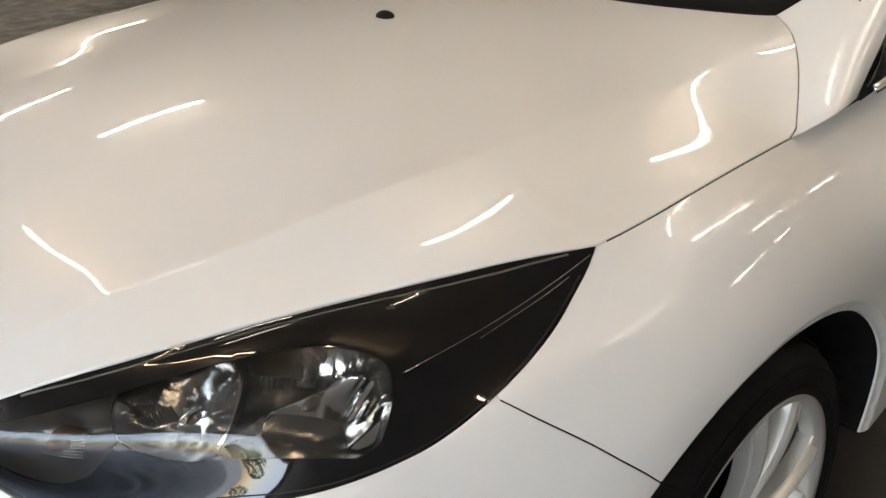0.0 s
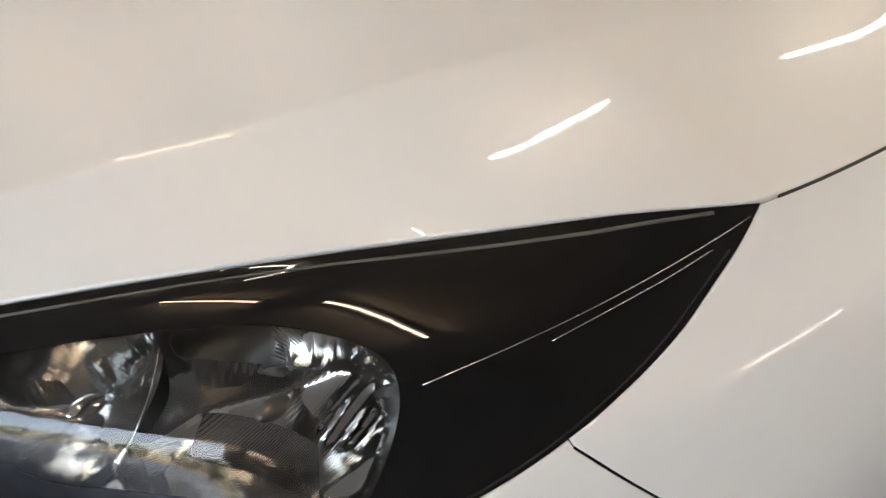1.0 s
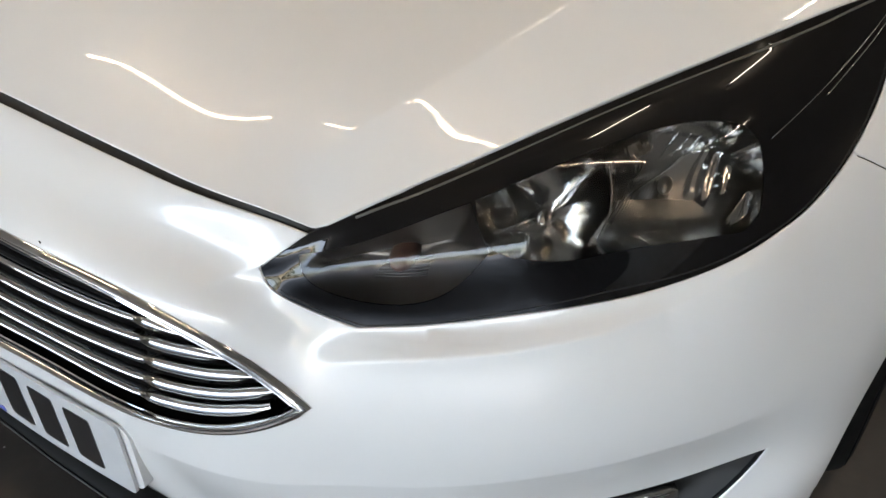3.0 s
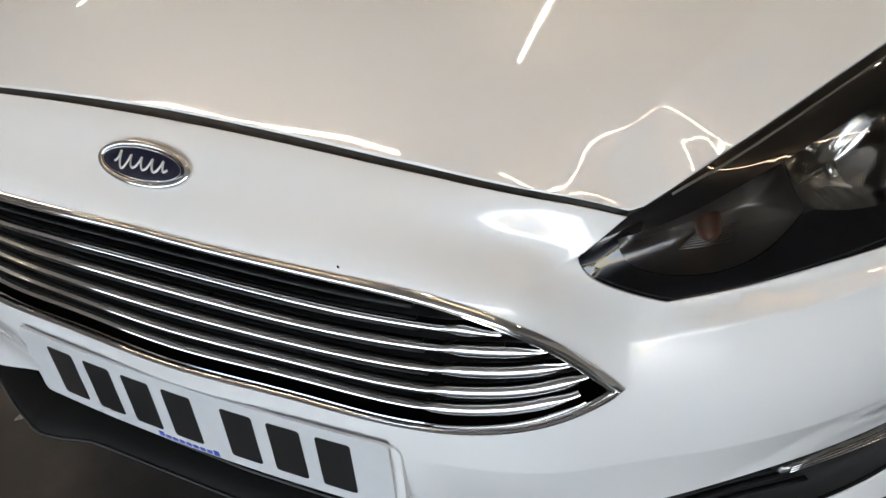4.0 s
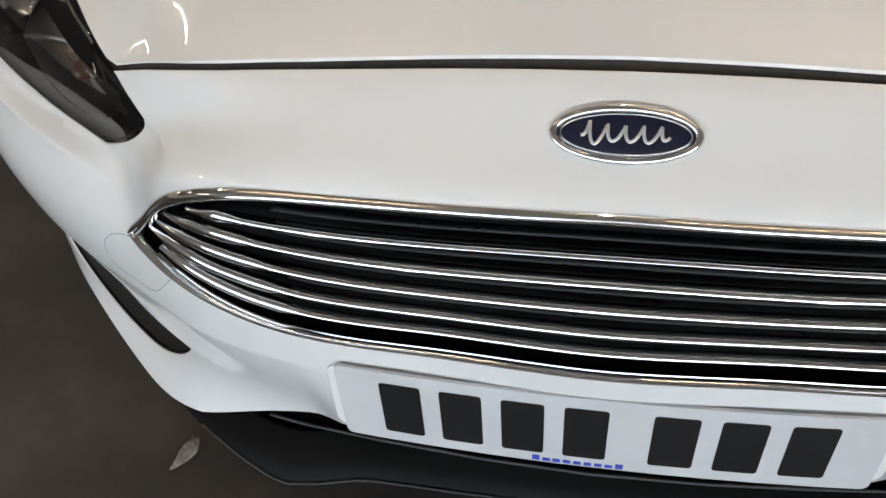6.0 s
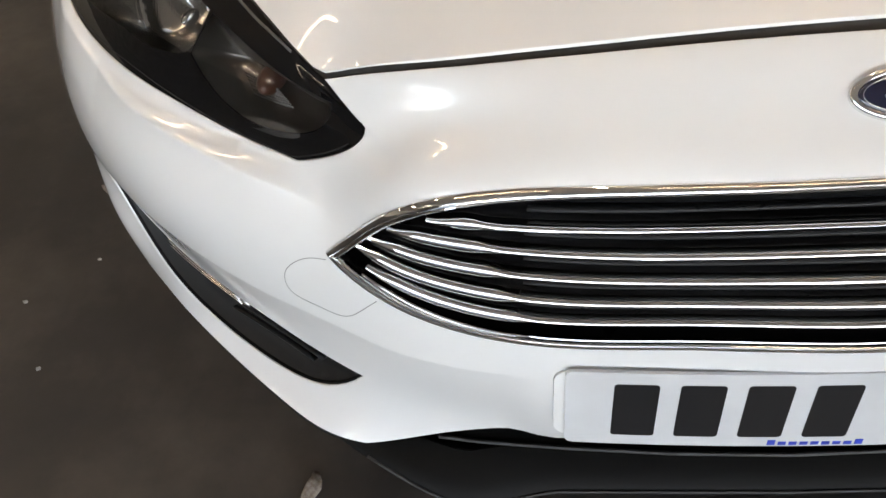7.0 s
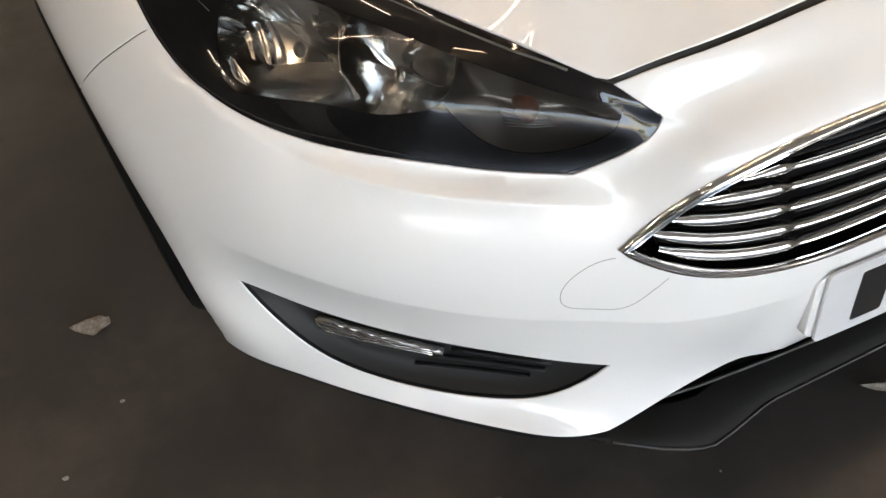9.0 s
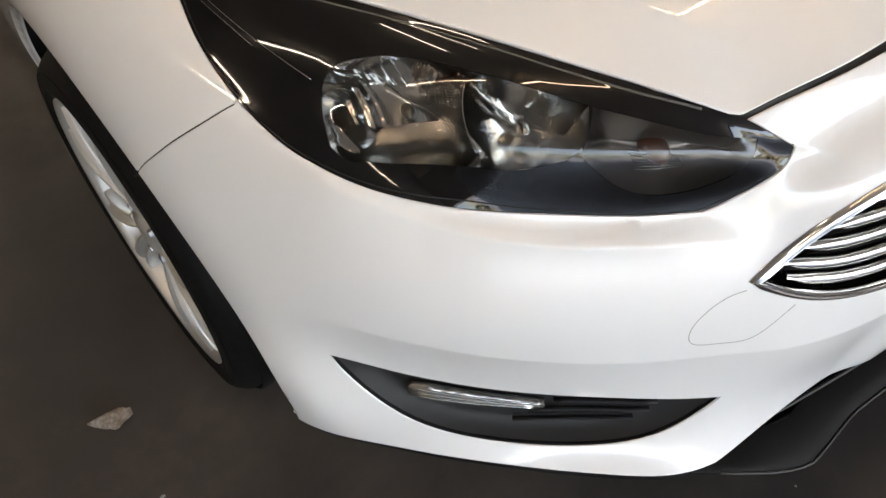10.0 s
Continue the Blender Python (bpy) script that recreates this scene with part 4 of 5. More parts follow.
# ---- fog lamp niches ----
fog_closed = np.concatenate([fog_poly, fog_poly[:1]])
for flip in (False, True):
    fog = offset_mesh("fog_niche", tris[on["fog"]], lambda q: 0.004 + 0.019 * np.clip(rim_distance(fog_closed, q) / 0.024, 0, 1) ** 0.8, niche_black, car, flip, "black plastic niche with a slim running light")
    V, F = tube_along(fog_poly, 0.005, ring(0.004, 0.006, 6), flip, True)
    part_mesh("niche_edge", mesh_of("niche_edge", V, F), grain_black, fog)
    q = curve_by([(0.852, 0.497), (0.797, 0.502), (0.739, 0.508), (0.680, 0.516)], 13)
    P, N = skin(q), skin_normal(q)
    sec = np.stack([ring(s, 0.012, 8, 3) for s in np.interp(np.linspace(0, 1, 14), (0, 0.1, 0.6, 0.95, 1), (0.022, 0.030, 0.024, 0.014, 0.009))])
    V, F = sweep(P - N * 0.0165, sec, normals=N)
    if flip:
        V, F = V * (-1, 1, 1), [f[::-1] for f in F]
    part_mesh("running_light", mesh_of("running_light", V, F), light_glass, fog, "clear slim daytime running light")
    for k in (-0.0080, -0.0015, 0.0055):
        V, F = tube_along(q[1:-1] + np.array((0, k)) * np.linspace(1, 0.6, len(q) - 2)[:, None], 0.0108, ring(0.0010, 0.002, 6), flip)
        part_mesh("light_guide", mesh_of("light_guide", V, F), chrome, fog)
    for k, (a, b) in enumerate((((0.668, 0.508), (0.545, 0.512)), ((0.700, 0.524), (0.555, 0.526)), ((0.724, 0.541), (0.575, 0.540)))):
        q = np.linspace(a, b, 8)
        V, F = tube_along(q, 0.0155, ring(0.0026, 0.008, 6, 3), flip)
        part_mesh("niche_rib", mesh_of("niche_rib", V, F), rib_grey, fog)

# tow-eye cover: a fine line on the bumper beside the grille
cover = np.array((-0.0025, 0.005)) + curve_by([(-0.478, 0.294), (-0.496, 0.300), (-0.517, 0.322), (-0.5265, 0.345), (-0.523, 0.372), (-0.496, 0.380), (-0.464, 0.380), (-0.439, 0.356), (-0.421, 0.331)], 50)
V, F = sweep(skin(cover) + skin_normal(cover) * 0.00015, ring(0.0008, 0.0004, 6), normals=skin_normal(cover))
part_mesh("tow_eye_joint", mesh_of("tow_eye_joint", V, F), joint_grey, bumper, "fine joint of the tow-eye cover")
chip = skin((0.2351, 0.1679))[0]
bm = bmesh.new()
bmesh.ops.create_icosphere(bm, subdivisions=1, radius=0.0022)
for v in bm.verts:
    v.co = Vector((v.co.x * 0.7, v.co.y * 0.3, v.co.z * 1.3)) + Vector(chip)
part("paint_chip", bm, void_black, bumper, "small dark stone chip")

# ---- lower intake and lip ----
ik = bezier([(0.478, 0.618), (0.430, 0.608), (0.395, 0.585), (0.335, 0.560), (0.2, 0.556), (0, 0.556)], 30)
P = skin(ik)
P = np.concatenate([P, P[-2::-1] * (-1, 1, 1)])
n = len(P)
low = np.array([(x, 0.075 + 0.12 * x * x, 0.205) for x in P[:, 0]])
back = P + (0, 0.07, 0)
V = np.concatenate([P + (0, 0.004, 0), back, low + (0, 0.02, 0)])
F = [(i, i + 1, n + i + 1, n + i) for i in range(n - 1)] + [(n + i, n + i + 1, 2 * n + i + 1, 2 * n + i) for i in range(n - 1)]
intake = part_mesh("lower_intake", mesh_of("lower_intake", V, F), void_black, car, "dark lower air intake")
for z0, ends, ys in ((0.243, (0, 0.13, 0.25, 0.35, 0.40), (0.040, 0.044, 0.053, 0.063, 0.071)), (0.225, (0, 0.20, 0.31, 0.40, 0.455), (0.037, 0.044, 0.051, 0.065, 0.077))):
    wx = np.linspace(-ends[-1], ends[-1], 61)
    line = np.array([(x, y, z0) for x, y in zip(wx, np.interp(np.abs(wx), ends, ys))])
    V, F = sweep(line, ring(0.0050, 0.0044, 8), up=(0, -0.5, 0.87))
    part_mesh("intake_slat", mesh_of("intake_slat", V, F), lip_grey, intake, "thin black intake slat")
    V, F = sweep(line + (0, 0.018, -0.002), ring(0.034, 0.005, 8, 4), up=(0, 0, 1))
    part_mesh("slat_shelf", mesh_of("slat_shelf", V, F), void_black, intake)
part("intake_backing", box_bm(-0.47, 0.47, 0.135, 0.15, 0.19, 0.37), void_black, intake)
part("under_panel", box_bm(-0.50, 0.50, 0.09, 0.60, 0.195, 0.207), void_black, car, "black panel under the nose")
# lip: sections from the intake's floor forward and under
xs = np.linspace(-0.52, 0.52, 61)
ax = np.abs(xs)
front_y = np.interp(ax, (0, 0.27, 0.33, 0.37, 0.43, 0.49, 0.52), (0.010, 0.014, 0.004, -0.002, 0.020, 0.050, 0.070))
lip_z = np.interp(ax, (0, 0.27, 0.33, 0.40, 0.49, 0.52), (0.207, 0.207, 0.200, 0.205, 0.238, 0.246))
top_z = np.interp(ax, (0, 0.30, 0.42, 0.49, 0.52), (0.238, 0.236, 0.238, 0.247, 0.250))
V, F = [], []
for x, y, z, t in zip(xs, front_y, lip_z, top_z):
    V += [(x, y + 0.055, t), (x, y + 0.020, (t + z) / 2 + 0.004), (x, y + 0.004, z + 0.004), (x, y, z - 0.002), (x, y + 0.006, z - 0.012), (x, y + 0.06, z - 0.022)]
for i in range(len(xs) - 1):
    F += [(i * 6 + a, i * 6 + a + 1, i * 6 + a + 7, i * 6 + a + 6) for a in range(5)]
part_mesh("front_lip", mesh_of("front_lip", V, F), lip_black, car, "grained black plastic front lip")
# bead along the lip's edge, a little lighter than the lip
bead = np.stack([xs, front_y + 0.001, lip_z + 0.002], 1)
V, F = sweep(bead[2:-2], ring(0.0036, 0.0032, 8), up=(0, -0.5, 0.87))
part_mesh("lip_edge", mesh_of("lip_edge", V, F), lip_grey, car, "mottled dark grey edge of the front lip")
# black under-edge along the bumper's foot
q = np.stack([np.linspace(0.475, 1.045, 50), np.full(50, V_END - 0.001)], 1)
for flip in (False, True):
    P = skin(q)
    N = skin_normal(q)
    V = np.concatenate([P - N * 0.005, P - N * 0.003 + (0, 0, -0.010), P + (-0.05, 0.06, -0.018)])
    n = len(P)
    F = [(i, i + 1, n + i + 1, n + i) for i in range(n - 1)] + [(n + i, n + i + 1, 2 * n + i + 1, 2 * n + i) for i in range(n - 1)]
    if flip:
        V = V * (-1, 1, 1)
    part_mesh("undertray", mesh_of("undertray", V, F), grain_black, car, "black plastic edge under the bumper")

# ---- wheels ----
def lathe(profile, n=64):
    """Verts and faces of a profile, rows of (radius, x), turned round the x axis."""
    V, F, k = [], [], len(profile)
    for i in range(n):
        a = 2 * math.pi * i / n
        V += [(x, r * math.cos(a), r * math.sin(a)) for r, x in profile]
    for i in range(n):
        j = (i + 1) % n
        F += [(i * k + a, i * k + a + 1, j * k + a + 1, j * k + a) for a in range(k - 1)]
    return np.array(V), F


def make_wheel(name):
    V, F = lathe([(0.234, 0.094), (0.233, 0.100), (0.224, 0.099), (0.217, 0.088), (0.212, 0.05), (0.205, -0.05), (0.215, -0.09)])
    wheel = part_mesh(name, mesh_of(name, V, F), alloy, car, "silver alloy wheel with paired spokes")
    V, F = lathe([(0.222, 0.090), (0.233, 0.099), (0.238, 0.102), (0.258, 0.104), (0.278, 0.098), (0.289, 0.086), (0.294, 0.077), (0.298, 0.05), (0.300, 0.0), (0.298, -0.05), (0.289, -0.085), (0.26, -0.108), (0.222, -0.1)], 72)
    tyre = part_mesh("tyre", mesh_of("tyre", V, F), rubber, wheel, "black road tyre")
    for r, x in ((0.247, 0.1033), (0.272, 0.1005)):
        t = np.array([(x, r * math.cos(a), r * math.sin(a)) for a in np.arange(72) * 2 * math.pi / 72])
        V, F = sweep(t, ring(0.003, 0.002, 5), closed=True, up=(1, 0, 0))
        part_mesh("sidewall_line", mesh_of("sidewall_line", V, F), rubber, tyre)
    for x in (-0.06, -0.03, 0.0, 0.03, 0.06):
        V, F = lathe([(0.2985, x - 0.011), (0.3015, x - 0.009), (0.3015, x + 0.009), (0.2985, x + 0.011)], 72)
        part_mesh("tread_band", mesh_of("tread_band", V, F), rubber, tyre)
    # black backing across the rim: the shade in the spoke gaps, as colour
    V, F = lathe([(0.205, 0.0), (0.05, -0.02), (0.0, -0.02)], 40)
    part_mesh("spoke_backing", mesh_of("spoke_backing", V, F), void_black, wheel, "black disc that stands for the shade between the spokes")
    V, F = lathe([(0.066, 0.060), (0.062, 0.080), (0.036, 0.086), (0.032, 0.090), (0.0, 0.092)], 32)
    part_mesh("hub_cap", mesh_of("hub_cap", V, F), alloy, wheel)
    V, F = lathe([(0.214, 0.070), (0.206, 0.030), (0.196, 0.012), (0.150, 0.006)], 64)
    part_mesh("rim_barrel", mesh_of("rim_barrel", V, F), smoked_dark, wheel, "grey inner barrel of the rim")
    arm = np.array([(-0.50, -0.020), (-0.50, -0.004), (-0.46, 0.002), (-0.30, 0.0075), (-0.18, 0.008), (-0.12, 0.006), (0.06, -0.003), (0.40, 0.0015), (0.46, 0.003), (0.50, 0.000), (0.50, -0.020)])
    for i in range(10):
        side = (-1) ** i
        a0 = 2 * math.pi * (i // 2) / 5 + side * 0.20
        a1 = 2 * math.pi * (i // 2) / 5 + side * 0.27
        line = np.array([(0.072 + 0.020 * math.sin(t * 2.3), (0.042 + t * 0.178) * math.cos(a0 + (a1 - a0) * t), (0.042 + t * 0.178) * math.sin(a0 + (a1 - a0) * t)) for t in np.linspace(0, 1, 9)])
        V, F = sweep(line, np.stack([(arm[::-1] * (-1, 1) if side > 0 else arm) * (w, 1) for w in np.linspace(0.022, 0.044, 9)]), up=(1, 0, 0))
        part_mesh("spoke", mesh_of("spoke", V, F), alloy, wheel).data.set_sharp_from_angle(angle=radians(20))
    for i in range(5):
        a = 2 * math.pi * (i + 0.5) / 5
        bm = bmesh.new()
        bmesh.ops.create_cone(bm, cap_ends=True, segments=6, radius1=0.009, radius2=0.007, depth=0.02)
        bmesh.ops.transform(bm, verts=bm.verts, matrix=Matrix.Translation((0.080, 0.048 * math.cos(a), 0.048 * math.sin(a))) @ Matrix.Rotation(radians(90), 4, "Y"))
        part("wheel_nut", bm, steel, wheel)
    return wheel


WHEEL = (0.812, 0.836, 0.301)
wheel_a = make_wheel("wheel")
wheel_a.matrix_world = Matrix.Translation(WHEEL) @ Matrix.Rotation(radians(-2.0), 4, "Z")
wheel_b = copy_thing(wheel_a, Matrix.Translation((-WHEEL[0] - 0.020, *WHEEL[1:])) @ Matrix.Rotation(math.pi + radians(5.0), 4, "Z"))
wheel_b.parent = car

# wheel arch liners
for flip in (False, True):
    P = skin(line_A) - skin_normal(line_A) * 0.004
    n = len(P)
    V = np.concatenate([P, P * (0, 1, 1) + (0.60, 0, 0)])
    F = [(i, i + 1, n + i + 1, n + i) for i in range(n - 1)]
    V = np.concatenate([V, [(0.60, ARCH_Y, 0.2)]])
    F += [(n + i, n + i + 1, 2 * n) for i in range(n - 1)]
    if flip:
        V = V * (-1, 1, 1)
    part_mesh("arch_liner", mesh_of("arch_liner", V, F), void_black, car, "black wheel arch liner")

# ---- scuttle, windscreen, pillars, doors ----
cow = np.concatenate([bezier(COWL[3:], 16)])
sc = np.concatenate([cow[:-1], (cow * (-1, 1, 1))[::-1]])
n = len(sc)
V = np.concatenate([sc + (0, 0.004, -0.006), sc + (0, 0.09, -0.012), sc + (0, 0.13, 0.03)])
F = [(i, i + 1, n + i + 1, n + i) for i in range(n - 1)] + [(n + i, n + i + 1, 2 * n + i + 1, 2 * n + i) for i in range(n - 1)]
part_mesh("scuttle", mesh_of("scuttle", V, F), grain_black, car, "grained black scuttle below the windscreen")
roof = np.array([(x * 0.80, 2.10 + 0.06 * (1 - (x / 0.7) ** 2) * -1, 1.42 - 0.05 * (x / 0.7) ** 2) for x in sc[:, 0]])
rows = [sc + (0, 0.12, 0.026)] + [(sc + (0, 0.12, 0.026)) * (1 - t) + roof * t + (0, 0, 0.05 * math.sin(t * math.pi)) for t in np.linspace(0.1, 1, 10)]
V = np.concatenate(rows)
F = [(r * n + i, r * n + i + 1, (r + 1) * n + i + 1, (r + 1) * n + i) for r in range(len(rows) - 1) for i in range(n - 1)]
part_mesh("windscreen", mesh_of("windscreen", V, F), glass_dark, car, "dark tinted windscreen")
# rubber strips in the joints between bonnet and wings
for flip in (False, True):
    V, F = tube_along(line_G[1:], 0.0042, ring(0.0060, 0.0030, 6), flip)
    part_mesh("wing_seal", mesh_of("wing_seal", V, F), seal, car, "black rubber strip in the joint of bonnet and wing")
    V, F = tube_along(line_S[1:], 0.0032, ring(0.0034, 0.0024, 6), flip)
    part_mesh("seam_seal", mesh_of("seam_seal", V, F), void_black, car, "dark joint between bumper and wing")
# wiper jets on the bonnet
for x in (-0.30, 0.184):
    z = float(bonnet_z(np.array([(x, 0.915)]))[0])
    bm = bmesh.new()
    bmesh.ops.create_uvsphere(bm, u_segments=16, v_segments=10, radius=0.013)
    for v in bm.verts:
        v.co = Vector((v.co.x * 1.5 + x, v.co.y * 0.9 + 0.915, max(v.co.z, -0.002) * 0.75 + z + 0.09 * v.co.y))
    smooth(part("washer_jet", bm, grain_black, car, "small black washer jet on the bonnet"))

for flip in (False, True):
    # pillar foot between the bonnet's rear edge and the door
    a = np.concatenate([bezier(COWL[:4], 16)])[1:] + (-0.0008, -0.0008, 0.0)
    a = np.concatenate([[skin(line_G)[-1] + (0.0, 0.001, 0)], a])
    a[:, 2] = bonnet_z(a[:, :2]) - 0.0008
    n = len(a)
    t = np.linspace(0, 1, n)[:, None]
    b = np.array((0.842, 1.16, 0.832)) * (1 - t) + np.array((0.80, 1.50, 1.02)) * t
    c = np.array((0.838, 1.20, 0.85)) * (1 - t) + np.array((0.62, 2.10, 1.40)) * t
    d = a * (1 - t) + (np.array((0.68, 1.36, 0.93)) * (1 - t) + np.array((0.57, 2.06, 1.38)) * t) * t
    rows = [a + (b - a) * s + np.array((0.03, -0.03, 0.02)) * math.sin(s * math.pi) * 0.6 for s in np.linspace(0, 1, 10)]
    V = np.concatenate(rows)
    F = [(r * n + i, r * n + i + 1, (r + 1) * n + i + 1, (r + 1) * n + i) for r in range(9) for i in range(n - 1)]
    if flip:
        V, F = V * (-1, 1, 1), [f[::-1] for f in F]
    pillar = part_mesh("windscreen_pillar", mesh_of("windscreen_pillar", V, F), paint, car, "white windscreen pillar foot")
    # black corner glass with a bright lower trim
    V = np.array([(0.846, 1.165, 0.828), (0.852, 1.45, 0.850), (0.70, 1.45, 1.08), (0.842, 1.165, 0.834), (0.83, 1.165, 0.826), (0.83, 1.45, 0.846), (0.68, 1.45, 1.07)])
    F = [(0, 1, 2, 3), (4, 5, 1, 0), (6, 5, 4), (2, 1, 5, 6), (3, 2, 6, 4), (0, 3, 4)]
    if flip:
        V, F = V * (-1, 1, 1), [f[::-1] for f in F]
    part_mesh("quarter_glass", mesh_of("quarter_glass", V, F), glass_dark, car, "dark corner glass of the front door")
    q = np.array([(0.850, 1.20, 0.836), (0.858, 1.32, 0.846), (0.862, 1.45, 0.852)])
    V, F = sweep(q, ring(0.014, 0.008, 8, 3), up=(0.9, 0, 0.4))
    if flip:
        V, F = V * (-1, 1, 1), [f[::-1] for f in F]
    part_mesh("window_trim", mesh_of("window_trim", V, F), chrome, car, "chrome window trim")
    # front door and the body behind it
    prof = HALF[1:, -1]
    ys = np.linspace(1.354, 4.0, 30)
    rows = []
    for y in ys:
        s = np.clip((y - 3.0) / 1.0, 0, 1)
        rows.append(np.stack([prof[:, 0] * (1 - 0.12 * s ** 2) + 0.0, np.full(len(prof), y), prof[:, 2] + 0.09 * (y - 1.35) / 2.65 * (prof[:, 2] > 0.6)], 1))
    V = np.concatenate(rows)
    n = len(prof)
    F = [(r * n + i, r * n + i + 1, (r + 1) * n + i + 1, (r + 1) * n + i) for r in range(len(ys) - 1) for i in range(n - 1)]
    if flip:
        V, F = V * (-1, 1, 1), [f[::-1] for f in F]
    part_mesh("body_side", mesh_of("body_side", V, F), paint, car, "white door and rear side of the body")
    up_rows = [np.array([(0.862, y, 0.84 + 0.09 * (y - 1.35) / 2.65) for y in ys]), np.array([(0.56 + 0.0 * y, min(max(y, 2.05), 3.9), 1.40 - 0.10 * max(0, (y - 2.6)) ** 2 * 0.6) for y in ys])]
    n = len(ys)
    V = np.concatenate(up_rows)
    F = [(i, i + 1, n + i + 1, n + i) for i in range(n - 1)]
    if flip:
        V, F = V * (-1, 1, 1), [f[::-1] for f in F]
    part_mesh("side_glass", mesh_of("side_glass", V, F), glass_dark, car, "dark side windows")
ys = np.linspace(2.05, 3.9, 20)
V = np.array([(x, y, 1.40 - 0.06 * max(0, y - 2.6) ** 2 + 0.05 * (1 - (x / 0.56) ** 2)) for y in ys for x in np.linspace(-0.56, 0.56, 13)])
F = [(r * 13 + i, r * 13 + i + 1, (r + 1) * 13 + i + 1, (r + 1) * 13 + i) for r in range(19) for i in range(12)]
part_mesh("roof", mesh_of("roof", V, F), paint, car, "white car roof")
V = np.array([(x * (0.56 + 0.24 * t), 3.9 + 0.22 * math.sin(t * 2.2), 1.30 - 1.03 * t) for t in np.linspace(0, 1, 12) for x in np.linspace(-1, 1, 13)])
F = [(r * 13 + i, r * 13 + i + 1, (r + 1) * 13 + i + 1, (r + 1) * 13 + i) for r in range(11) for i in range(12)]
part_mesh("tailgate", mesh_of("tailgate", V, F), paint, car, "white tailgate")
for sgn in (1, -1):
    w = copy_thing(wheel_a, Matrix.Translation((sgn * 0.785, 3.49, 0.300)) @ Matrix.Rotation(0 if sgn > 0 else math.pi, 4, "Z"))
    w.parent = car

# ---- the workshop ----
def structure(name, bm, mat, label):
    return tagged(part(name, bm, mat), label, "structure", kind="structure")


DOOR, WEST, EAST, NORTH, HIGH, LINTEL = -8.5, -15.0, 11.0, 11.0, 3.2, 2.95
GATE_W, GATE_E = -9.0, 7.5
structure("floor", box_bm(WEST - 0.2, EAST + 0.2, DOOR - 0.2, NORTH + 0.2, -0.2, 0.0), floor_mat, "dark painted concrete floor, dusty and worn")
structure("wall_west", box_bm(WEST - 0.2, WEST, DOOR - 0.2, NORTH + 0.2, 0.0, HIGH), wall_mat, "warm plaster wall")
structure("wall_east", box_bm(EAST, EAST + 0.2, DOOR - 0.2, NORTH + 0.2, 0.0, HIGH), wall_mat, "warm plaster wall")
structure("wall_north", box_bm(WEST, EAST, NORTH, NORTH + 0.2, 0.0, HIGH), wall_mat, "warm plaster wall")
structure("wall_south_a", box_bm(WEST, GATE_W, DOOR - 0.2, DOOR, 0.0, HIGH), wall_mat, "warm plaster wall beside the wide gateway")
structure("wall_south_b", box_bm(GATE_E, EAST, DOOR - 0.2, DOOR, 0.0, HIGH), wall_mat, "warm plaster wall beside the wide gateway")
structure("wall_south_c", box_bm(GATE_W, GATE_E, DOOR - 0.2, DOOR, LINTEL, HIGH), wall_mat, "plaster wall above the wide gateway")
structure("ceiling", box_bm(WEST - 0.2, EAST + 0.2, DOOR - 0.2, NORTH + 0.2, HIGH, HIGH + 0.15), ceiling_mat, "warm painted ceiling")
structure("ground", box_bm(-60, 60, -90, DOOR - 0.2, -0.25, -0.02), asphalt, "pale concrete yard in daylight")
hedge_rng = random.Random(4)
for i in range(14):
    bm = bmesh.new()
    cx, cy = -30 + i * 4.5 + hedge_rng.uniform(-1.2, 1.2), -36 + hedge_rng.uniform(-3, 3)
    for _ in range(420):
        a, b, r = hedge_rng.uniform(0, 6.283), hedge_rng.uniform(-1, 1), hedge_rng.uniform(0.5, 1) ** 0.4
        p = Vector((cx + 1.9 * r * math.cos(a) * math.sqrt(1 - b * b), cy + 1.5 * r * math.sin(a) * math.sqrt(1 - b * b), 2.6 + 2.1 * r * b))
        s = hedge_rng.uniform(0.12, 0.3)
        d1 = Vector((hedge_rng.uniform(-1, 1), hedge_rng.uniform(-1, 1), hedge_rng.uniform(-1, 1))).normalized() * s
        d2 = d1.orthogonal().normalized() * s * 0.6
        bm.faces.new([bm.verts.new(p + q) for q in (d1, d2, -d1, -d2)])
    tree = tagged(new("tree"), "leafy green tree across the yard", "tree", "trees in the yard")
    part("crown", bm, foliage_mat, tree, "loose green crown")
    V, F = sweep([(cx, cy, -0.1), (cx + 0.05, cy, 1.2), (cx, cy + 0.05, 2.8)], np.stack([ring(s, s, 8) for s in (0.34, 0.26, 0.14)]), up=(0, 1, 0))
    part_mesh("trunk", mesh_of("trunk", V, F), leaf_mat, tree, "brown trunk")

# strip lights under the ceiling
def strip_light(x, y, length, angle, tube, label):
    body = part("strip_light", box_bm(-length / 2, length / 2, -0.035, 0.035, 0.02, 0.07, 0.006), steel)
    V, F = sweep([(-length / 2 + 0.02, 0, 0), (length / 2 - 0.02, 0, 0)], ring(0.022, 0.022, 12), up=(0, 0, 1))
    part_mesh("tube", mesh_of("tube", V, F), tube, body, "glowing tube")
    body.matrix_world = Matrix.Translation((x, y, 3.13)) @ Matrix.Rotation(radians(angle), 4, "Z")
    return tagged(body, label, "strip light", "strip lights")


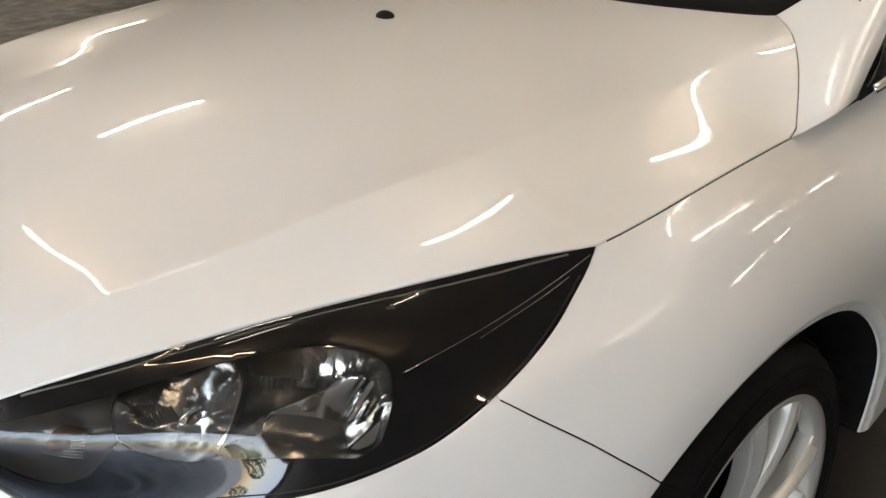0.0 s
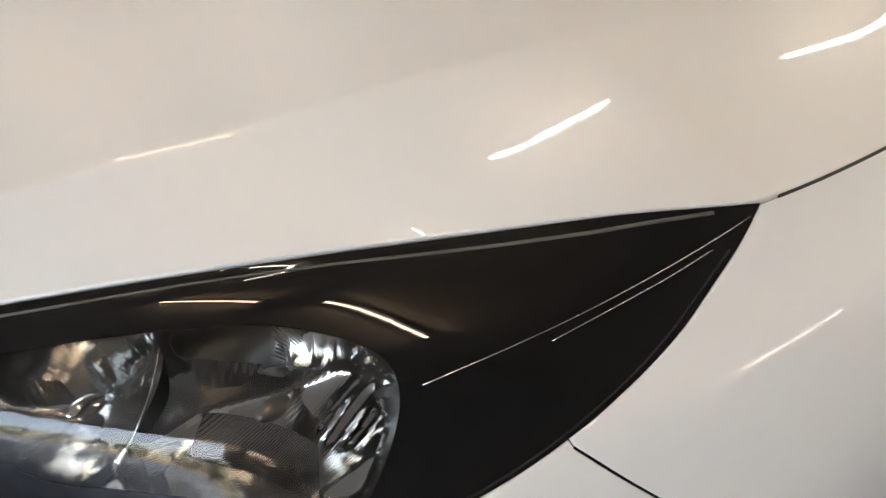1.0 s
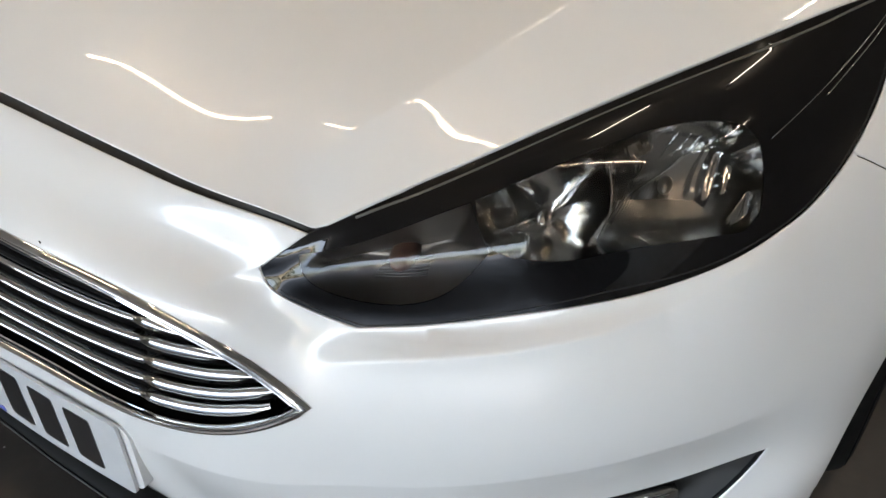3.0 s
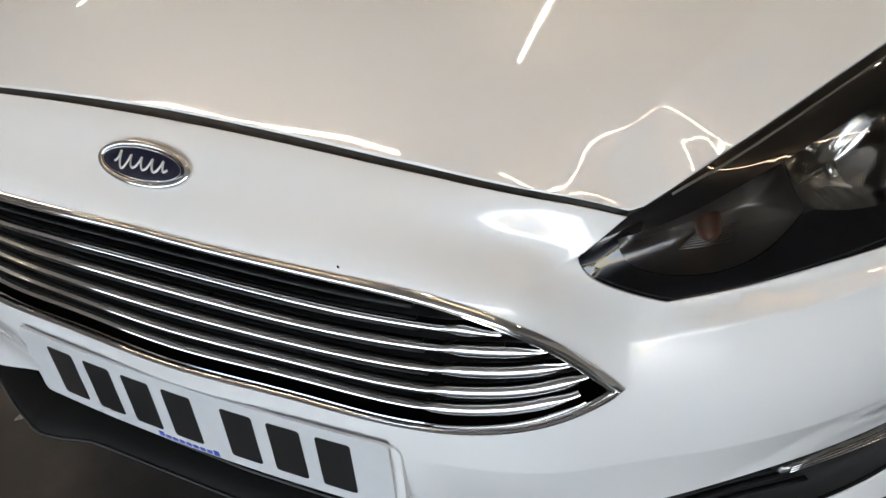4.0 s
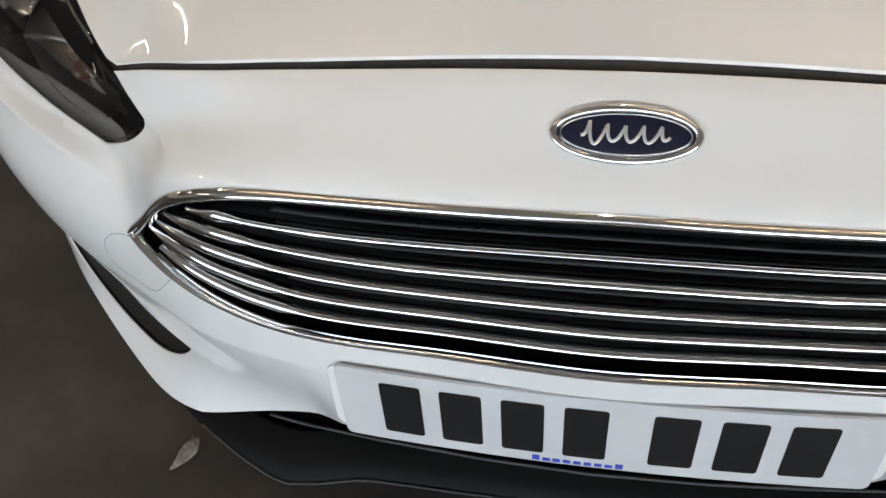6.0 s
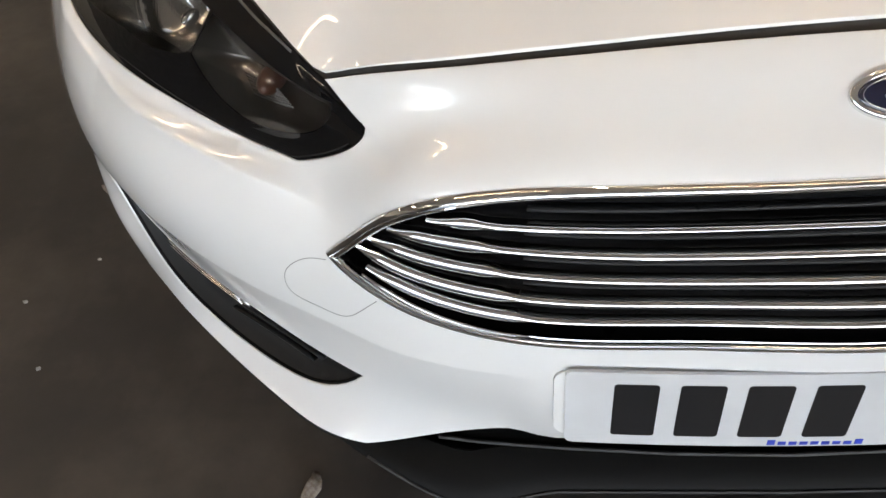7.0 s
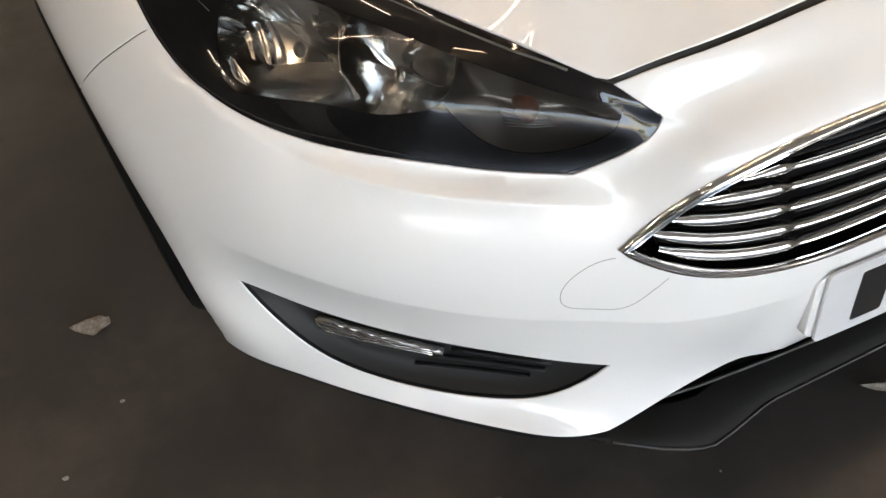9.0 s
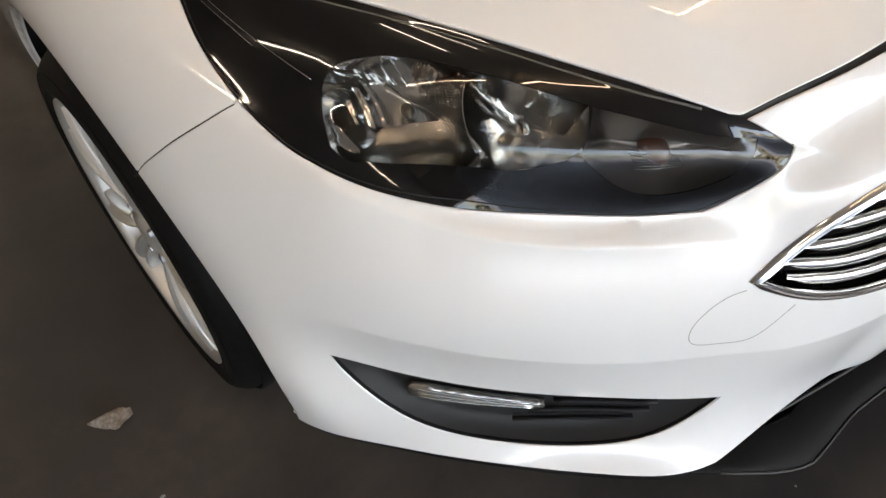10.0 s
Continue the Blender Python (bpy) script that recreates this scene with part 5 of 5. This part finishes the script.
LABEL = "strip light with a warm glowing tube, some mirrored in the paint, some added as fill"
for x, y, length in ((-1.55, 0.18, 2.08), (1.30, 0.30, 2.05)):
    strip_light(x, y, length, 0, tube_orange, LABEL)
# the x -6.8 pair and (7.0, 6.4) are added to brighten the car's sides
for x, y, length, angle in ((-3.35, 1.65, 0.85, 90), (0.04, 1.63, 0.85, 90), (0.25, 3.9, 1.3, 90), (-1.95, 5.9, 0.9, 0), (-14.0, 5.5, 2.0, 90), (-6.8, 1.4, 1.8, 90), (-6.8, -2.4, 1.8, 90), (1.5, 2.9, 1.5, 90), (3.6, 1.75, 0.85, 90), (3.5, 5.1, 1.8, 90), (7.0, 6.4, 1.8, 90),
                            # fill light: a row added behind the car, unseen, to lift the warm ambient
                            (-7.0, 9.2, 1.8, 90), (-3.5, 9.2, 1.8, 90), (0.0, 9.2, 1.8, 90), (3.5, 9.2, 1.8, 90), (7.0, 9.2, 1.8, 90)):
    strip_light(x, y, length, angle, tube_warm, LABEL)

# ---- leaves and grit on the floor ----
rng = random.Random(11)


def leaf(x, y, size, turn, mat, spread_w=0.42):
    """A dry leaf, drawn to a stalk at one end and folded over at the other."""
    bm = bmesh.new()
    n, k = 12, 5
    grid = []
    for i in range(n):
        t = i / (n - 1)
        wide = size * spread_w * (0.06 + t ** 0.9 * (1 - max(0, t - 0.72) * 1.9)) * rng.uniform(0.88, 1.12)
        row = []
        for j in range(k):
            c = j / (k - 1) - 0.5
            fold = max(0, t - 0.70)
            row.append(bm.verts.new((size * (t - 0.5) - 0.5 * size * fold * abs(c), wide * c + size * 0.5 * fold * fold * 3, 0.003 + 0.05 * size + size * (0.22 * c * c * t + 0.16 * math.sin(t * 3.1) * (0.5 + c) - 0.05 * math.sin(5 * t)))))
        grid.append(row)
    for r, q in zip(grid, grid[1:]):
        for j in range(k - 1):
            bm.faces.new((r[j], r[j + 1], q[j + 1], q[j]))
    low = min(v.co.z for v in bm.verts)
    for v in bm.verts:
        v.co.z += 0.0008 - low
    ob = smooth(part("dry_leaf", bm, mat))
    ob.matrix_world = Matrix.Translation((x, y, 0.0)) @ Matrix.Rotation(turn, 4, "Z")
    mod = ob.modifiers.new("thickness", "SOLIDIFY")
    mod.thickness = 0.0007
    return tagged(ob, "curled dry grey-brown leaf on the floor", "leaf", "leaves on the floor")


for x, y, s, a, w in ((-1.112, 0.774, 0.078, -0.55, 0.58), (-0.612, 0.112, 0.066, 1.0, 0.45), (0.006, 0.028, 0.052, -0.7, 0.30)):
    leaf(x, y, s, a, leaf_mat, w)
for x, y, s in ((-1.198, 0.493, 0.0052), (-1.088, 0.592, 0.0045), (-1.118, 0.346, 0.0050), (-0.291, 0.029, 0.0022)):
    bm = bmesh.new()
    bmesh.ops.create_icosphere(bm, subdivisions=1, radius=s)
    for v in bm.verts:
        v.co = Vector((v.co.x * rng.uniform(0.7, 1.5) + x, v.co.y * rng.uniform(0.6, 1.2) + y, max(v.co.z * 0.4, -0.0005) + 0.0005))
    tagged(part("grit", bm, grit_mat), "small pale speck of grit on the floor", "grit", "grit on the floor")
